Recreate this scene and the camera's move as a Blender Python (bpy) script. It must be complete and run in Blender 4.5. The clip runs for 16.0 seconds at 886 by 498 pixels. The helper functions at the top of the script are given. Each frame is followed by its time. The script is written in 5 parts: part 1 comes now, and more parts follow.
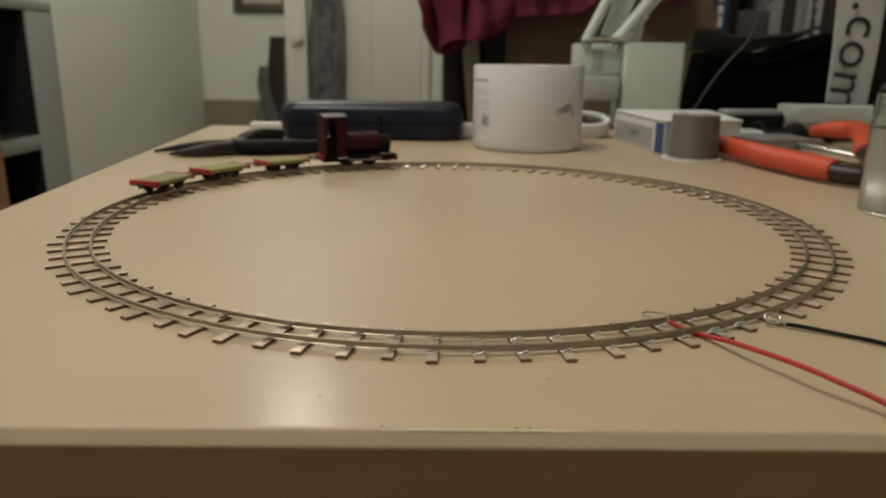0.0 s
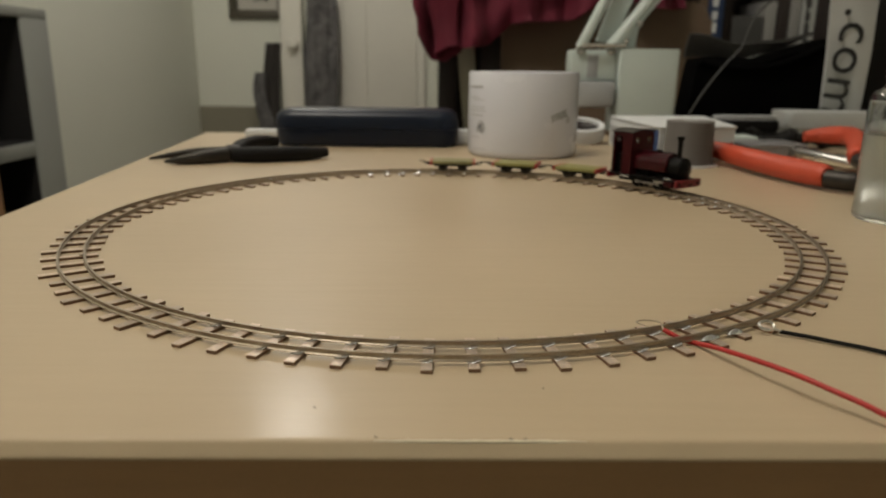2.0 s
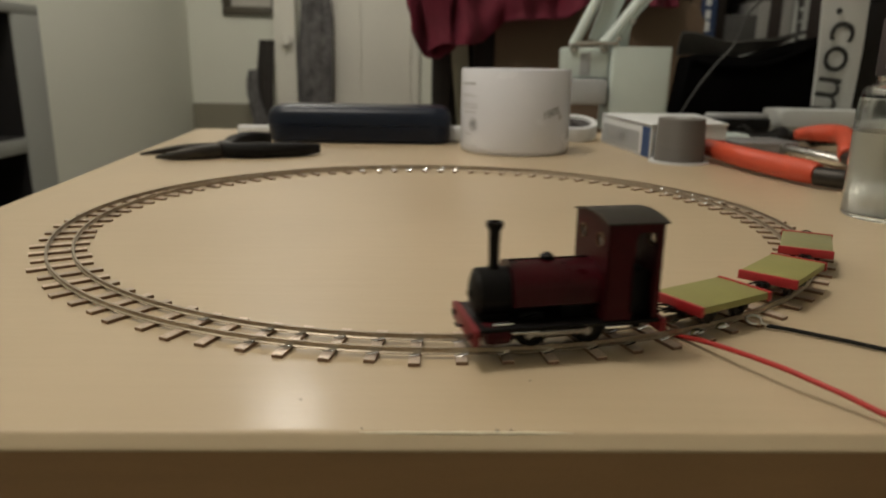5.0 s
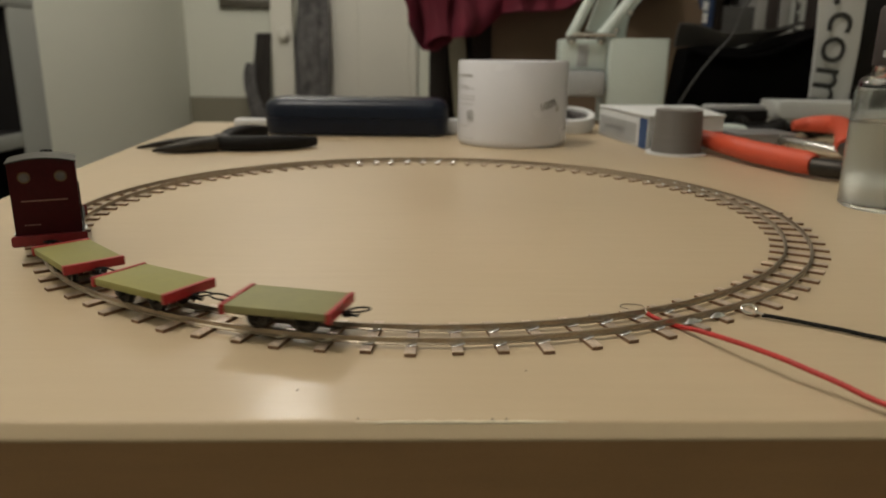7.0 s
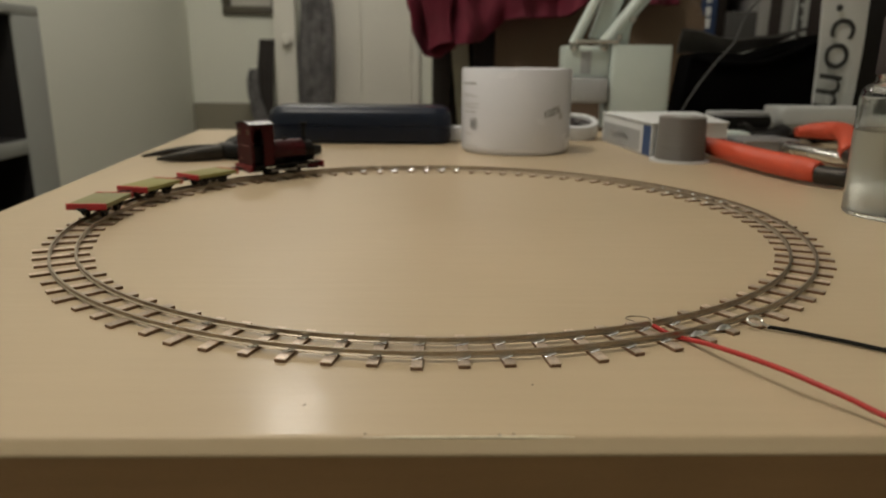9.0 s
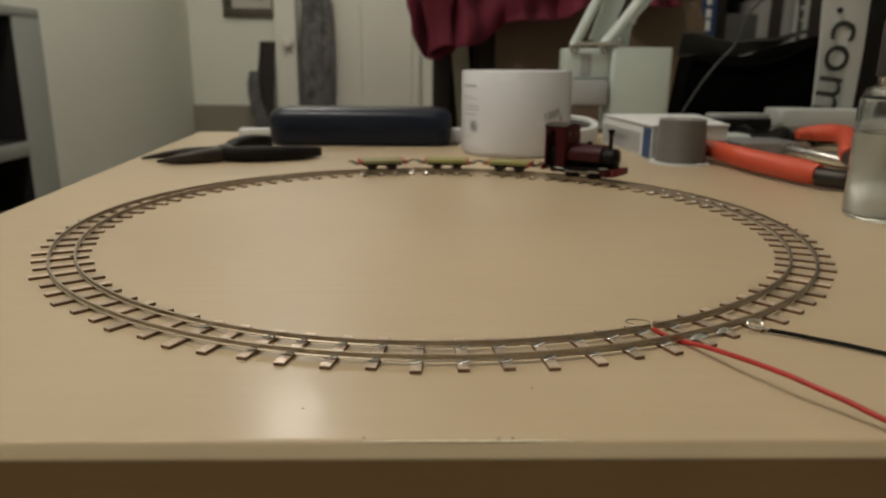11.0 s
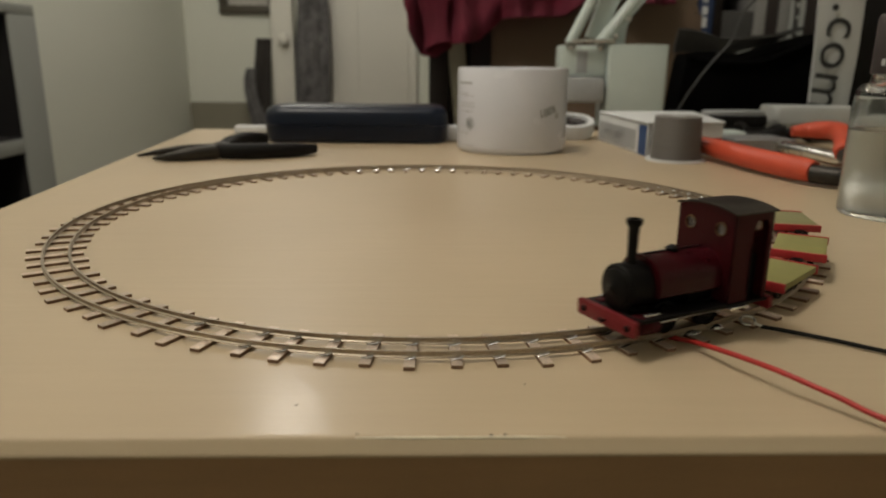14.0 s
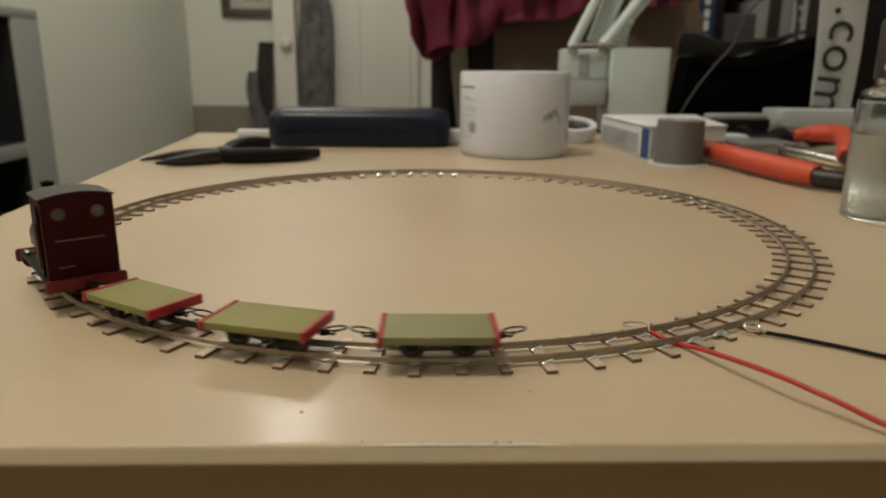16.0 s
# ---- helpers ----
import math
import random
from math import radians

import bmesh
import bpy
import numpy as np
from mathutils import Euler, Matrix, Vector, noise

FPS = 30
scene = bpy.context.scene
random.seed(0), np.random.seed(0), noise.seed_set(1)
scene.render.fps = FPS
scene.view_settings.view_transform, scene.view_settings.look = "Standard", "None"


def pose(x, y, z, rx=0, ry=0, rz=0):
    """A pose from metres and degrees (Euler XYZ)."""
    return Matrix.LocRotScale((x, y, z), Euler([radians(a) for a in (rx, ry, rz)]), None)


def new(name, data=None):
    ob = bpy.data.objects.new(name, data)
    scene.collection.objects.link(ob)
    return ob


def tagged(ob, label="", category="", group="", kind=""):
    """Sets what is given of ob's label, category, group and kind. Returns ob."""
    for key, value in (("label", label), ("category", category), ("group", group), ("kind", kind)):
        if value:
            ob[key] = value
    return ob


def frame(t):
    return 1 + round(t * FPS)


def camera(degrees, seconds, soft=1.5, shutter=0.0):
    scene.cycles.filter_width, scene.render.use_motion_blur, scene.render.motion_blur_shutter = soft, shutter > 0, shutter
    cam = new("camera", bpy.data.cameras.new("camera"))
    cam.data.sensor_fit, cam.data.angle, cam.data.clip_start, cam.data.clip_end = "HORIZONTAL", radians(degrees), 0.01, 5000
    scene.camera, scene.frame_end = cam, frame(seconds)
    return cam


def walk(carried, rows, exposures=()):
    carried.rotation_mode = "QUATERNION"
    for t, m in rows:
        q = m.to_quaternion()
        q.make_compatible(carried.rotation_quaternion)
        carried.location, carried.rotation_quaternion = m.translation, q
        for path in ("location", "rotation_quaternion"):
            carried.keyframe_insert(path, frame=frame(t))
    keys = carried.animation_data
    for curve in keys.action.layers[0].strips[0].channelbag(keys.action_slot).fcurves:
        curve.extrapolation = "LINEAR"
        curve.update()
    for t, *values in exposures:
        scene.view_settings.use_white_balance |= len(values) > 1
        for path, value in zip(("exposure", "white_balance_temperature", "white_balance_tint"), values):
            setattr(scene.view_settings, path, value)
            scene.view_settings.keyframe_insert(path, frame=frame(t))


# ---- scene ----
cam = camera(64.2, 16.0, soft=1.8, shutter=0.4)
cam.data.dof.use_dof, cam.data.dof.focus_distance, cam.data.dof.aperture_fstop = True, 0.24, 16.0
# seconds, place, tilt from straight down, turn to the left, lean
CAM_ROWS = [
    (0.0, -0.0020, -0.3416, 0.0758, 74.85, 0.06, 0.76),
    (0.5, -0.0012, -0.3414, 0.0759, 74.83, 0.01, 0.81),
    (1.0, -0.0012, -0.3415, 0.0761, 74.84, -0.06, 0.70),
    (1.5, -0.0017, -0.3412, 0.0769, 75.02, -0.18, 0.70),
    (2.0, -0.0015, -0.3412, 0.0768, 75.28, -0.25, 0.66),
    (2.5, -0.0008, -0.3414, 0.0770, 75.45, -0.31, 0.75),
    (3.0, -0.0000, -0.3414, 0.0772, 75.44, -0.37, 0.77),
    (3.5, -0.0004, -0.3405, 0.0766, 75.35, -0.44, 0.77),
    (4.0, -0.0009, -0.3407, 0.0763, 75.29, -0.53, 0.81),
    (6.5, 0.0020, -0.3430, 0.0747, 74.75, -1.02, 0.89),
    (7.0, 0.0009, -0.3422, 0.0750, 74.60, -0.88, 0.69),
    (7.5, 0.0007, -0.3422, 0.0760, 74.56, -0.79, 0.62),
    (8.0, 0.0003, -0.3423, 0.0775, 74.65, -0.76, 0.68),
    (8.5, 0.0001, -0.3423, 0.0777, 74.83, -0.69, 0.65),
    (9.0, 0.0000, -0.3420, 0.0773, 74.98, -0.64, 0.53),
    (11.5, 0.0006, -0.3415, 0.0775, 75.14, -0.59, 0.53),
    (12.0, 0.0011, -0.3417, 0.0766, 75.09, -0.67, 0.33),
    (12.5, 0.0018, -0.3421, 0.0758, 75.04, -0.70, 0.21),
    (13.0, 0.0018, -0.3416, 0.0761, 74.93, -0.79, 0.33),
    (13.5, 0.0018, -0.3418, 0.0773, 74.93, -0.82, 0.46),
    (14.0, 0.0013, -0.3419, 0.0775, 74.92, -0.84, 0.55),
    (14.5, 0.0015, -0.3425, 0.0775, 74.95, -0.83, 0.44),
    (15.0, 0.0009, -0.3429, 0.0776, 75.04, -0.81, 0.43),
    (15.5, 0.0005, -0.3421, 0.0777, 75.06, -0.78, 0.38),
    (16.0, 0.0007, -0.3418, 0.0786, 75.13, -0.67, 0.45),
]

def cam_pose(x, y, z, tilt, turn, lean):
    return pose(x, y, z, 0, 0, turn) @ pose(0, 0, 0, tilt, 0, 0) @ pose(0, 0, 0, 0, 0, lean)


# the clip's camera lifts its exposure a little while the dark engine is near
walk(cam, [(t, cam_pose(*r)) for t, *r in CAM_ROWS], [(0.0, -0.06), (4.0, -0.05), (6.3, 0.06), (7.5, -0.02), (9.0, -0.06), (12.5, -0.09), (14.0, -0.10), (14.5, -0.06), (15.5, 0.08), (16.0, 0.05)])

# ---- world and light ----
world = bpy.data.worlds.new("world")
scene.world = world
world.use_nodes = True
world.node_tree.nodes["Background"].inputs[0].default_value = (0.03, 0.028, 0.024, 1)
world.node_tree.nodes["Background"].inputs[1].default_value = 0.5

# the ceiling lamp over the table, above the picture
ceiling_light = new("ceiling_light", bpy.data.lights.new("ceiling_light", "POINT"))
ceiling_light.data.energy = 27.9
ceiling_light.data.color = (1.0, 0.937, 0.83)
ceiling_light.data.shadow_soft_size = 0.13
ceiling_light.location = (-0.46, -0.05, 1.46)
# the second lamp farther down the room, mirrored in the lacquer of the table
far_light = new("far_light", bpy.data.lights.new("far_light", "POINT"))
far_light.data.energy = 11
far_light.data.color = (1.0, 0.94, 0.86)
far_light.data.shadow_soft_size = 0.10
far_light.location = (-0.466, 1.755, 1.09)


# ---- materials ----
def nodes_of(name):
    m = bpy.data.materials.new(name)
    m.use_nodes = True
    nt = m.node_tree
    return m, nt, nt.nodes["Principled BSDF"]


def mat(name, col, rough=0.5, metal=0.0, vary=0.12, scale=60.0, bump=0.15, fine=900.0, coat=0.0, stretch=(1, 1, 1), spec=0.5, rand=0.0):
    """A surface with broad stains, a fine grain and a light relief."""
    m, nt, b = nodes_of(name)
    N, L = nt.nodes, nt.links
    tc = N.new("ShaderNodeTexCoord")
    mp = N.new("ShaderNodeMapping")
    mp.inputs["Scale"].default_value = stretch
    L.new(tc.outputs["Object"], mp.inputs[0])
    n1, n2 = N.new("ShaderNodeTexNoise"), N.new("ShaderNodeTexNoise")
    n1.inputs["Scale"].default_value, n1.inputs["Detail"].default_value = scale, 4
    n2.inputs["Scale"].default_value, n2.inputs["Detail"].default_value = fine, 3
    L.new(mp.outputs[0], n1.inputs["Vector"])
    L.new(mp.outputs[0], n2.inputs["Vector"])
    add = N.new("ShaderNodeMath")
    add.operation = "ADD"
    L.new(n1.outputs[0], add.inputs[0])
    L.new(n2.outputs[0], add.inputs[1])
    mr = N.new("ShaderNodeMapRange")
    mr.inputs[1].default_value, mr.inputs[2].default_value = 0.6, 1.4
    mr.inputs[3].default_value, mr.inputs[4].default_value = 1 - vary, 1 + vary
    L.new(add.outputs[0], mr.inputs[0])
    mix = N.new("ShaderNodeVectorMath")
    mix.operation = "SCALE"
    mix.inputs[0].default_value = col
    if rand:
        oi = N.new("ShaderNodeObjectInfo")
        r2 = N.new("ShaderNodeMapRange")
        r2.inputs[3].default_value, r2.inputs[4].default_value = 1 - rand, 1 + rand
        L.new(oi.outputs["Random"], r2.inputs[0])
        mul = N.new("ShaderNodeMath")
        mul.operation = "MULTIPLY"
        L.new(mr.outputs[0], mul.inputs[0])
        L.new(r2.outputs[0], mul.inputs[1])
        L.new(mul.outputs[0], mix.inputs["Scale"])
    else:
        L.new(mr.outputs[0], mix.inputs["Scale"])
    L.new(mix.outputs[0], b.inputs["Base Color"])
    rr = N.new("ShaderNodeMapRange")
    rr.inputs[3].default_value, rr.inputs[4].default_value = max(0.02, rough - 0.08), min(1, rough + 0.08)
    L.new(n1.outputs[0], rr.inputs[0])
    L.new(rr.outputs[0], b.inputs["Roughness"])
    b.inputs["Metallic"].default_value = metal
    b.inputs["Specular IOR Level"].default_value = spec
    b.inputs["Coat Weight"].default_value = coat
    b.inputs["Coat Roughness"].default_value = 0.12
    if bump:
        bp = N.new("ShaderNodeBump")
        bp.inputs["Strength"].default_value, bp.inputs["Distance"].default_value = bump, 0.2 / fine
        L.new(n2.outputs[0], bp.inputs["Height"])
        L.new(bp.outputs[0], b.inputs["Normal"])
    return m


def glass(name, col=(1, 1, 1), rough=0.02):
    m, nt, b = nodes_of(name)
    b.inputs["Base Color"].default_value = (*col, 1)
    b.inputs["Transmission Weight"].default_value = 1
    b.inputs["Roughness"].default_value = rough
    b.inputs["IOR"].default_value = 1.45
    return m


def wood_laminate(name):
    """Beech laminate: fine streaks along the board, small specks, a satin lacquer."""
    m, nt, b = nodes_of(name)
    N, L = nt.nodes, nt.links
    tc = N.new("ShaderNodeTexCoord")
    mp = N.new("ShaderNodeMapping")
    mp.inputs["Scale"].default_value = (6, 90, 6)
    L.new(tc.outputs["Object"], mp.inputs[0])
    streak, cloud, speck = N.new("ShaderNodeTexNoise"), N.new("ShaderNodeTexNoise"), N.new("ShaderNodeTexNoise")
    streak.inputs["Scale"].default_value, streak.inputs["Detail"].default_value = 3.0, 6
    cloud.inputs["Scale"].default_value, cloud.inputs["Detail"].default_value = 7.0, 3
    speck.inputs["Scale"].default_value, speck.inputs["Detail"].default_value = 420, 2
    L.new(mp.outputs[0], streak.inputs["Vector"])
    L.new(tc.outputs["Object"], cloud.inputs["Vector"])
    L.new(tc.outputs["Object"], speck.inputs["Vector"])
    ramp = N.new("ShaderNodeValToRGB")
    ramp.color_ramp.elements[0].position, ramp.color_ramp.elements[1].position = 0.25, 0.8
    ramp.color_ramp.elements[0].color = (0.445, 0.345, 0.225, 1)
    ramp.color_ramp.elements[1].color = (0.56, 0.445, 0.30, 1)
    s1 = N.new("ShaderNodeMath")
    s1.operation = "MULTIPLY_ADD"
    s1.inputs[1].default_value = 0.22
    half = N.new("ShaderNodeMath")
    half.operation = "MULTIPLY"
    half.inputs[1].default_value = 0.78
    L.new(cloud.outputs[0], half.inputs[0])
    L.new(streak.outputs[0], s1.inputs[0])
    L.new(half.outputs[0], s1.inputs[2])
    L.new(s1.outputs[0], ramp.inputs[0])
    L.new(ramp.outputs[0], b.inputs["Base Color"])
    rr = N.new("ShaderNodeMapRange")
    rr.inputs[3].default_value, rr.inputs[4].default_value = 0.38, 0.52
    b.inputs["Coat Weight"].default_value = 0.21
    b.inputs["Coat Roughness"].default_value = 0.17
    peel = N.new("ShaderNodeTexNoise")
    peel.inputs["Scale"].default_value, peel.inputs["Detail"].default_value = 110, 6
    L.new(tc.outputs["Object"], peel.inputs["Vector"])
    bc = N.new("ShaderNodeBump")
    bc.inputs["Strength"].default_value, bc.inputs["Distance"].default_value = 0.17, 0.0014
    L.new(peel.outputs[0], bc.inputs["Height"])
    L.new(bc.outputs[0], b.inputs["Coat Normal"])
    L.new(cloud.outputs[0], rr.inputs[0])
    L.new(rr.outputs[0], b.inputs["Roughness"])
    bp = N.new("ShaderNodeBump")
    bp.inputs["Strength"].default_value, bp.inputs["Distance"].default_value = 0.06, 0.0006
    L.new(speck.outputs[0], bp.inputs["Height"])
    L.new(bp.outputs[0], b.inputs["Normal"])
    return m


M_TABLE = wood_laminate("beech_laminate")
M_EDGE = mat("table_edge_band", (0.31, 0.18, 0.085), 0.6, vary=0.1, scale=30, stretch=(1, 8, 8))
M_PALE_EDGE = mat("pale_lacquer", (0.80, 0.74, 0.58), 0.3, 0, 0.2, 200)
M_RAIL = mat("nickel_silver_rail", (0.40, 0.34, 0.27), 0.42, 1.0, 0.15, 200)
M_SLEEPER = mat("tarnished_copper_clad", (0.58, 0.47, 0.38), 0.36, 0.35, 0.25, 500, rand=0.25)
M_PHENOLIC = mat("brown_board_edge", (0.19, 0.105, 0.06), 0.6, 0, 0.2, 500)
M_SOLDER = mat("bright_solder", (0.90, 0.91, 0.95), 0.24, 1.0, 0.08, 600, 0.3)
M_RED_WIRE = mat("red_insulation", (0.42, 0.022, 0.018), 0.45, 0, 0.1, 300)
M_BLACK_WIRE = mat("black_insulation", (0.010, 0.009, 0.008), 0.75, 0, 0.2, 300, spec=0.2)
M_MAROON = mat("maroon_paint", (0.038, 0.0024, 0.0046), 0.46, 0, 0.25, 260, 0.2, 2500, spec=0.14)
M_TANK = mat("glossy_maroon_paint", (0.034, 0.0022, 0.0044), 0.30, 0, 0.25, 260, 0.15, 2500, coat=0.15, spec=0.16)
M_TANK.node_tree.nodes["Principled BSDF"].inputs["Coat Roughness"].default_value = 0.05
M_RED = mat("red_paint", (0.36, 0.017, 0.021), 0.45, 0, 0.15, 300, 0.2, 2500)
M_BLACK = mat("black_paint", (0.0042, 0.0034, 0.0032), 0.45, 0, 0.3, 260, 0.2, 2500, spec=0.14)
M_ROOF = mat("sooty_grey_roof", (0.020, 0.0145, 0.012), 0.32, 0, 0.25, 260, 0.25, 2200)
M_BRASS = mat("dull_brass", (0.16, 0.10, 0.05), 0.45, 1.0, 0.2, 400)
M_STEEL = mat("bright_steel", (0.62, 0.60, 0.57), 0.28, 1.0, 0.1, 40, 0.03)
M_ROD = mat("oily_steel", (0.30, 0.29, 0.29), 0.35, 1.0, 0.2, 300)
M_PANE = mat("dusty_glazing", (0.55, 0.52, 0.53), 0.16, 0, 0.15, 500, 0.05)
M_PANE.node_tree.nodes["Principled BSDF"].inputs["Transmission Weight"].default_value = 0.8
M_RED_DARK = mat("dark_red_paint", (0.16, 0.011, 0.015), 0.45, 0, 0.2, 300, 0.2, 2500, spec=0.3)
M_CREAM = mat("cream_lining", (0.21, 0.10, 0.085), 0.5, 0, 0.1, 300)
M_OLIVE = mat("olive_deck_paint", (0.255, 0.238, 0.078), 0.65, 0, 0.12, 160, 0.3, 2000, rand=0.06)
M_OLIVE_GREY = mat("greyed_olive_paint", (0.235, 0.222, 0.105), 0.65, 0, 0.16, 160, 0.3, 2000)
M_WHITE_GLAZE = mat("white_glaze", (0.66, 0.665, 0.735), 0.25, 0, 0.03, 30, 0.03, coat=0.3)
M_TIN = mat("dull_tin", (0.27, 0.265, 0.275), 0.4, 0.3, 0.15, 60)
M_GREY_PRINT = mat("grey_print", (0.36, 0.36, 0.39), 0.5)
M_INK_PALE = mat("dark_grey_print", (0.12, 0.12, 0.135), 0.5)
M_NAVY = mat("navy_leatherette", (0.0045, 0.0085, 0.021), 0.34, 0, 0.2, 120, 0.4, 1500, spec=0.28)
M_DARK_RUBBER = mat("dark_grip", (0.007, 0.006, 0.006), 0.65, 0, 0.25, 200, 0.3, spec=0.2)
M_DARK_STEEL = mat("blackened_steel", (0.045, 0.04, 0.036), 0.45, 0.8, 0.25, 200)
M_CARD = mat("white_card", (0.63, 0.64, 0.655), 0.6, 0, 0.06, 60, 0.1)
M_CARD_GREY = mat("pale_grey_print", (0.36, 0.37, 0.385), 0.6, 0, 0.1, 90)
M_BLUE_PRINT = mat("blue_print", (0.022, 0.06, 0.18), 0.55, 0, 0.1, 90)
M_REEL = mat("dull_solder_wire", (0.165, 0.152, 0.142), 0.6, 0.15, 0.12, 80, 0.2, 900, stretch=(0.05, 0.05, 3))
M_ORANGE = mat("orange_grip", (0.54, 0.072, 0.032), 0.5, 0, 0.1, 80, 0.15)
M_GLASS = glass("bottle_glass", (0.97, 0.985, 0.98), 0.06)
M_WATER = glass("clear_liquid", (0.88, 0.905, 0.92), 0.30)
M_WATER.node_tree.nodes["Principled BSDF"].inputs["IOR"].default_value = 1.33
M_CAP = mat("dark_label", (0.026, 0.017, 0.017), 0.45, 0, 0.2, 100)
M_PALE_GREEN = mat("pale_green_enamel", (0.52, 0.585, 0.565), 0.35, 0, 0.06, 25, 0.06)
M_GREY_PLASTIC = mat("grey_plastic", (0.20, 0.20, 0.18), 0.5, 0, 0.1, 60)
M_WALL = mat("cream_emulsion", (0.76, 0.77, 0.68), 0.8, 0, 0.03, 2.2, 0.25, 180)
M_DADO = mat("olive_grey_paint", (0.27, 0.25, 0.19), 0.7, 0, 0.05, 5, 0.2, 180)
M_WHITE_PAINT = mat("white_gloss_paint", (0.74, 0.72, 0.65), 0.4, 0, 0.03, 4, 0.1, 150)
M_CEIL = mat("white_ceiling", (0.78, 0.76, 0.72), 0.9, 0, 0.02, 3, 0.2, 150)
M_CARPET = mat("brown_carpet", (0.12, 0.085, 0.055), 0.95, 0, 0.25, 12, 0.8, 400)
M_BURGUNDY = mat("burgundy_cloth", (0.120, 0.0065, 0.022), 0.85, 0, 0.2, 25, 0.5, 900)
# the strong mottling paints highlights of hanging folds into the grey
M_GREY_CLOTH = mat("grey_cloth", (0.125, 0.12, 0.12), 0.95, 0, 0.85, 22, 0.5, 120)
M_DARK_CLOTH = mat("dark_cloth", (0.035, 0.03, 0.027), 0.95, 0, 0.3, 14, 0.5, 500)
M_LEATHER = mat("brown_upholstery", (0.135, 0.088, 0.056), 0.7, 0, 0.15, 12, 0.3, 500)
M_CHAIR_DARK = mat("dark_stained_wood", (0.012, 0.0075, 0.006), 0.5, 0, 0.3, 20, stretch=(1, 1, 0.15), spec=0.25)
M_CAB_GREY = mat("grey_board", (0.37, 0.385, 0.36), 0.6, 0, 0.06, 10)
# near-black that stands for the shade inside the shelf compartments
M_CAB_SHADE = mat("compartment_shade", (0.008, 0.007, 0.007), 0.8)
M_OAK = mat("orange_oak", (0.34, 0.17, 0.07), 0.5, 0, 0.2, 14, stretch=(1, 1, 0.1))
M_BAG = mat("black_nylon", (0.0022, 0.002, 0.002), 0.95, 0, 0.3, 30, 0.3, spec=0.04)
M_BANNER = mat("pale_grey_banner", (0.43, 0.44, 0.435), 0.6, 0, 0.08, 12, 0.2)
M_INK = mat("black_ink", (0.015, 0.015, 0.015), 0.6)
M_BOOK_BLUE = mat("blue_book_cloth", (0.014, 0.034, 0.10), 0.6)
M_DULL = mat("dull_grey_cloth", (0.062, 0.060, 0.059), 0.8, 0, 0.3, 30)
M_CABLE = mat("dark_grey_sleeve", (0.055, 0.055, 0.055), 0.6)
M_PAPER = mat("paper_edges", (0.28, 0.275, 0.27), 0.8, 0, 0.15, 40, stretch=(6, 1, 0.2))
M_FRAME = mat("olive_picture_frame", (0.075, 0.065, 0.045), 0.5)
M_PICTURE = mat("faded_print", (0.50, 0.48, 0.43), 0.6, 0, 0.1, 9)


# ---- mesh helpers ----
def link(name, bm, material, smooth=False):
    me = bpy.data.meshes.new(name)
    bmesh.ops.recalc_face_normals(bm, faces=bm.faces[:])
    bm.to_mesh(me)
    bm.free()
    for m in material if isinstance(material, (list, tuple)) else (material,):
        me.materials.append(m)
    if smooth:
        me.shade_smooth()
        me.set_sharp_from_angle(angle=radians(38))
    return new(name, me)


def part(name, bm, material, parent, label="", smooth=True):
    ob = link(name, bm, material, smooth)
    ob.parent = parent
    if label:
        tagged(ob, label)
    return ob


def thing(name, m, label, category, group="", kind=""):
    ob = new(name)
    ob.empty_display_size = 0.01
    ob.matrix_basis = m
    return tagged(ob, label, category, group, kind)


def box(x0, x1, y0, y1, z0, z1, bevel=0.0, seg=2, bm=None):
    bm2 = bmesh.new()
    bmesh.ops.create_cube(bm2, size=1)
    for v in bm2.verts:
        v.co = Vector(((x0 + x1) / 2 + v.co.x * (x1 - x0), (y0 + y1) / 2 + v.co.y * (y1 - y0), (z0 + z1) / 2 + v.co.z * (z1 - z0)))
    if bevel:
        bmesh.ops.bevel(bm2, geom=bm2.edges[:], offset=bevel, segments=seg, affect="EDGES", profile=0.5)
    return join(bm, bm2)


def join(bm, other, m=None):
    """Adds other, moved by m, to bm."""
    if m is not None:
        other.transform(m)
    if bm is None:
        return other
    me = bpy.data.meshes.new("tmp")
    other.to_mesh(me)
    other.free()
    bm.from_mesh(me)
    bpy.data.meshes.remove(me)
    return bm


def lathe(profile, n=32, bm=None, m=None):
    """A turned body round z from (radius, height) pairs."""
    b = bmesh.new()
    rings = []
    for r, z in profile:
        if r < 1e-6:
            rings.append([b.verts.new((0, 0, z))])
        else:
            rings.append([b.verts.new((r * math.cos(2 * math.pi * i / n), r * math.sin(2 * math.pi * i / n), z)) for i in range(n)])
    for a, c in zip(rings, rings[1:]):
        for i in range(n):
            j = (i + 1) % n
            q = [a[i % len(a)], a[j % len(a)], c[j % len(c)], c[i % len(c)]]
            q = list(dict.fromkeys(q))
            if len(q) > 2:
                b.faces.new(q)
    return join(bm, b, m)


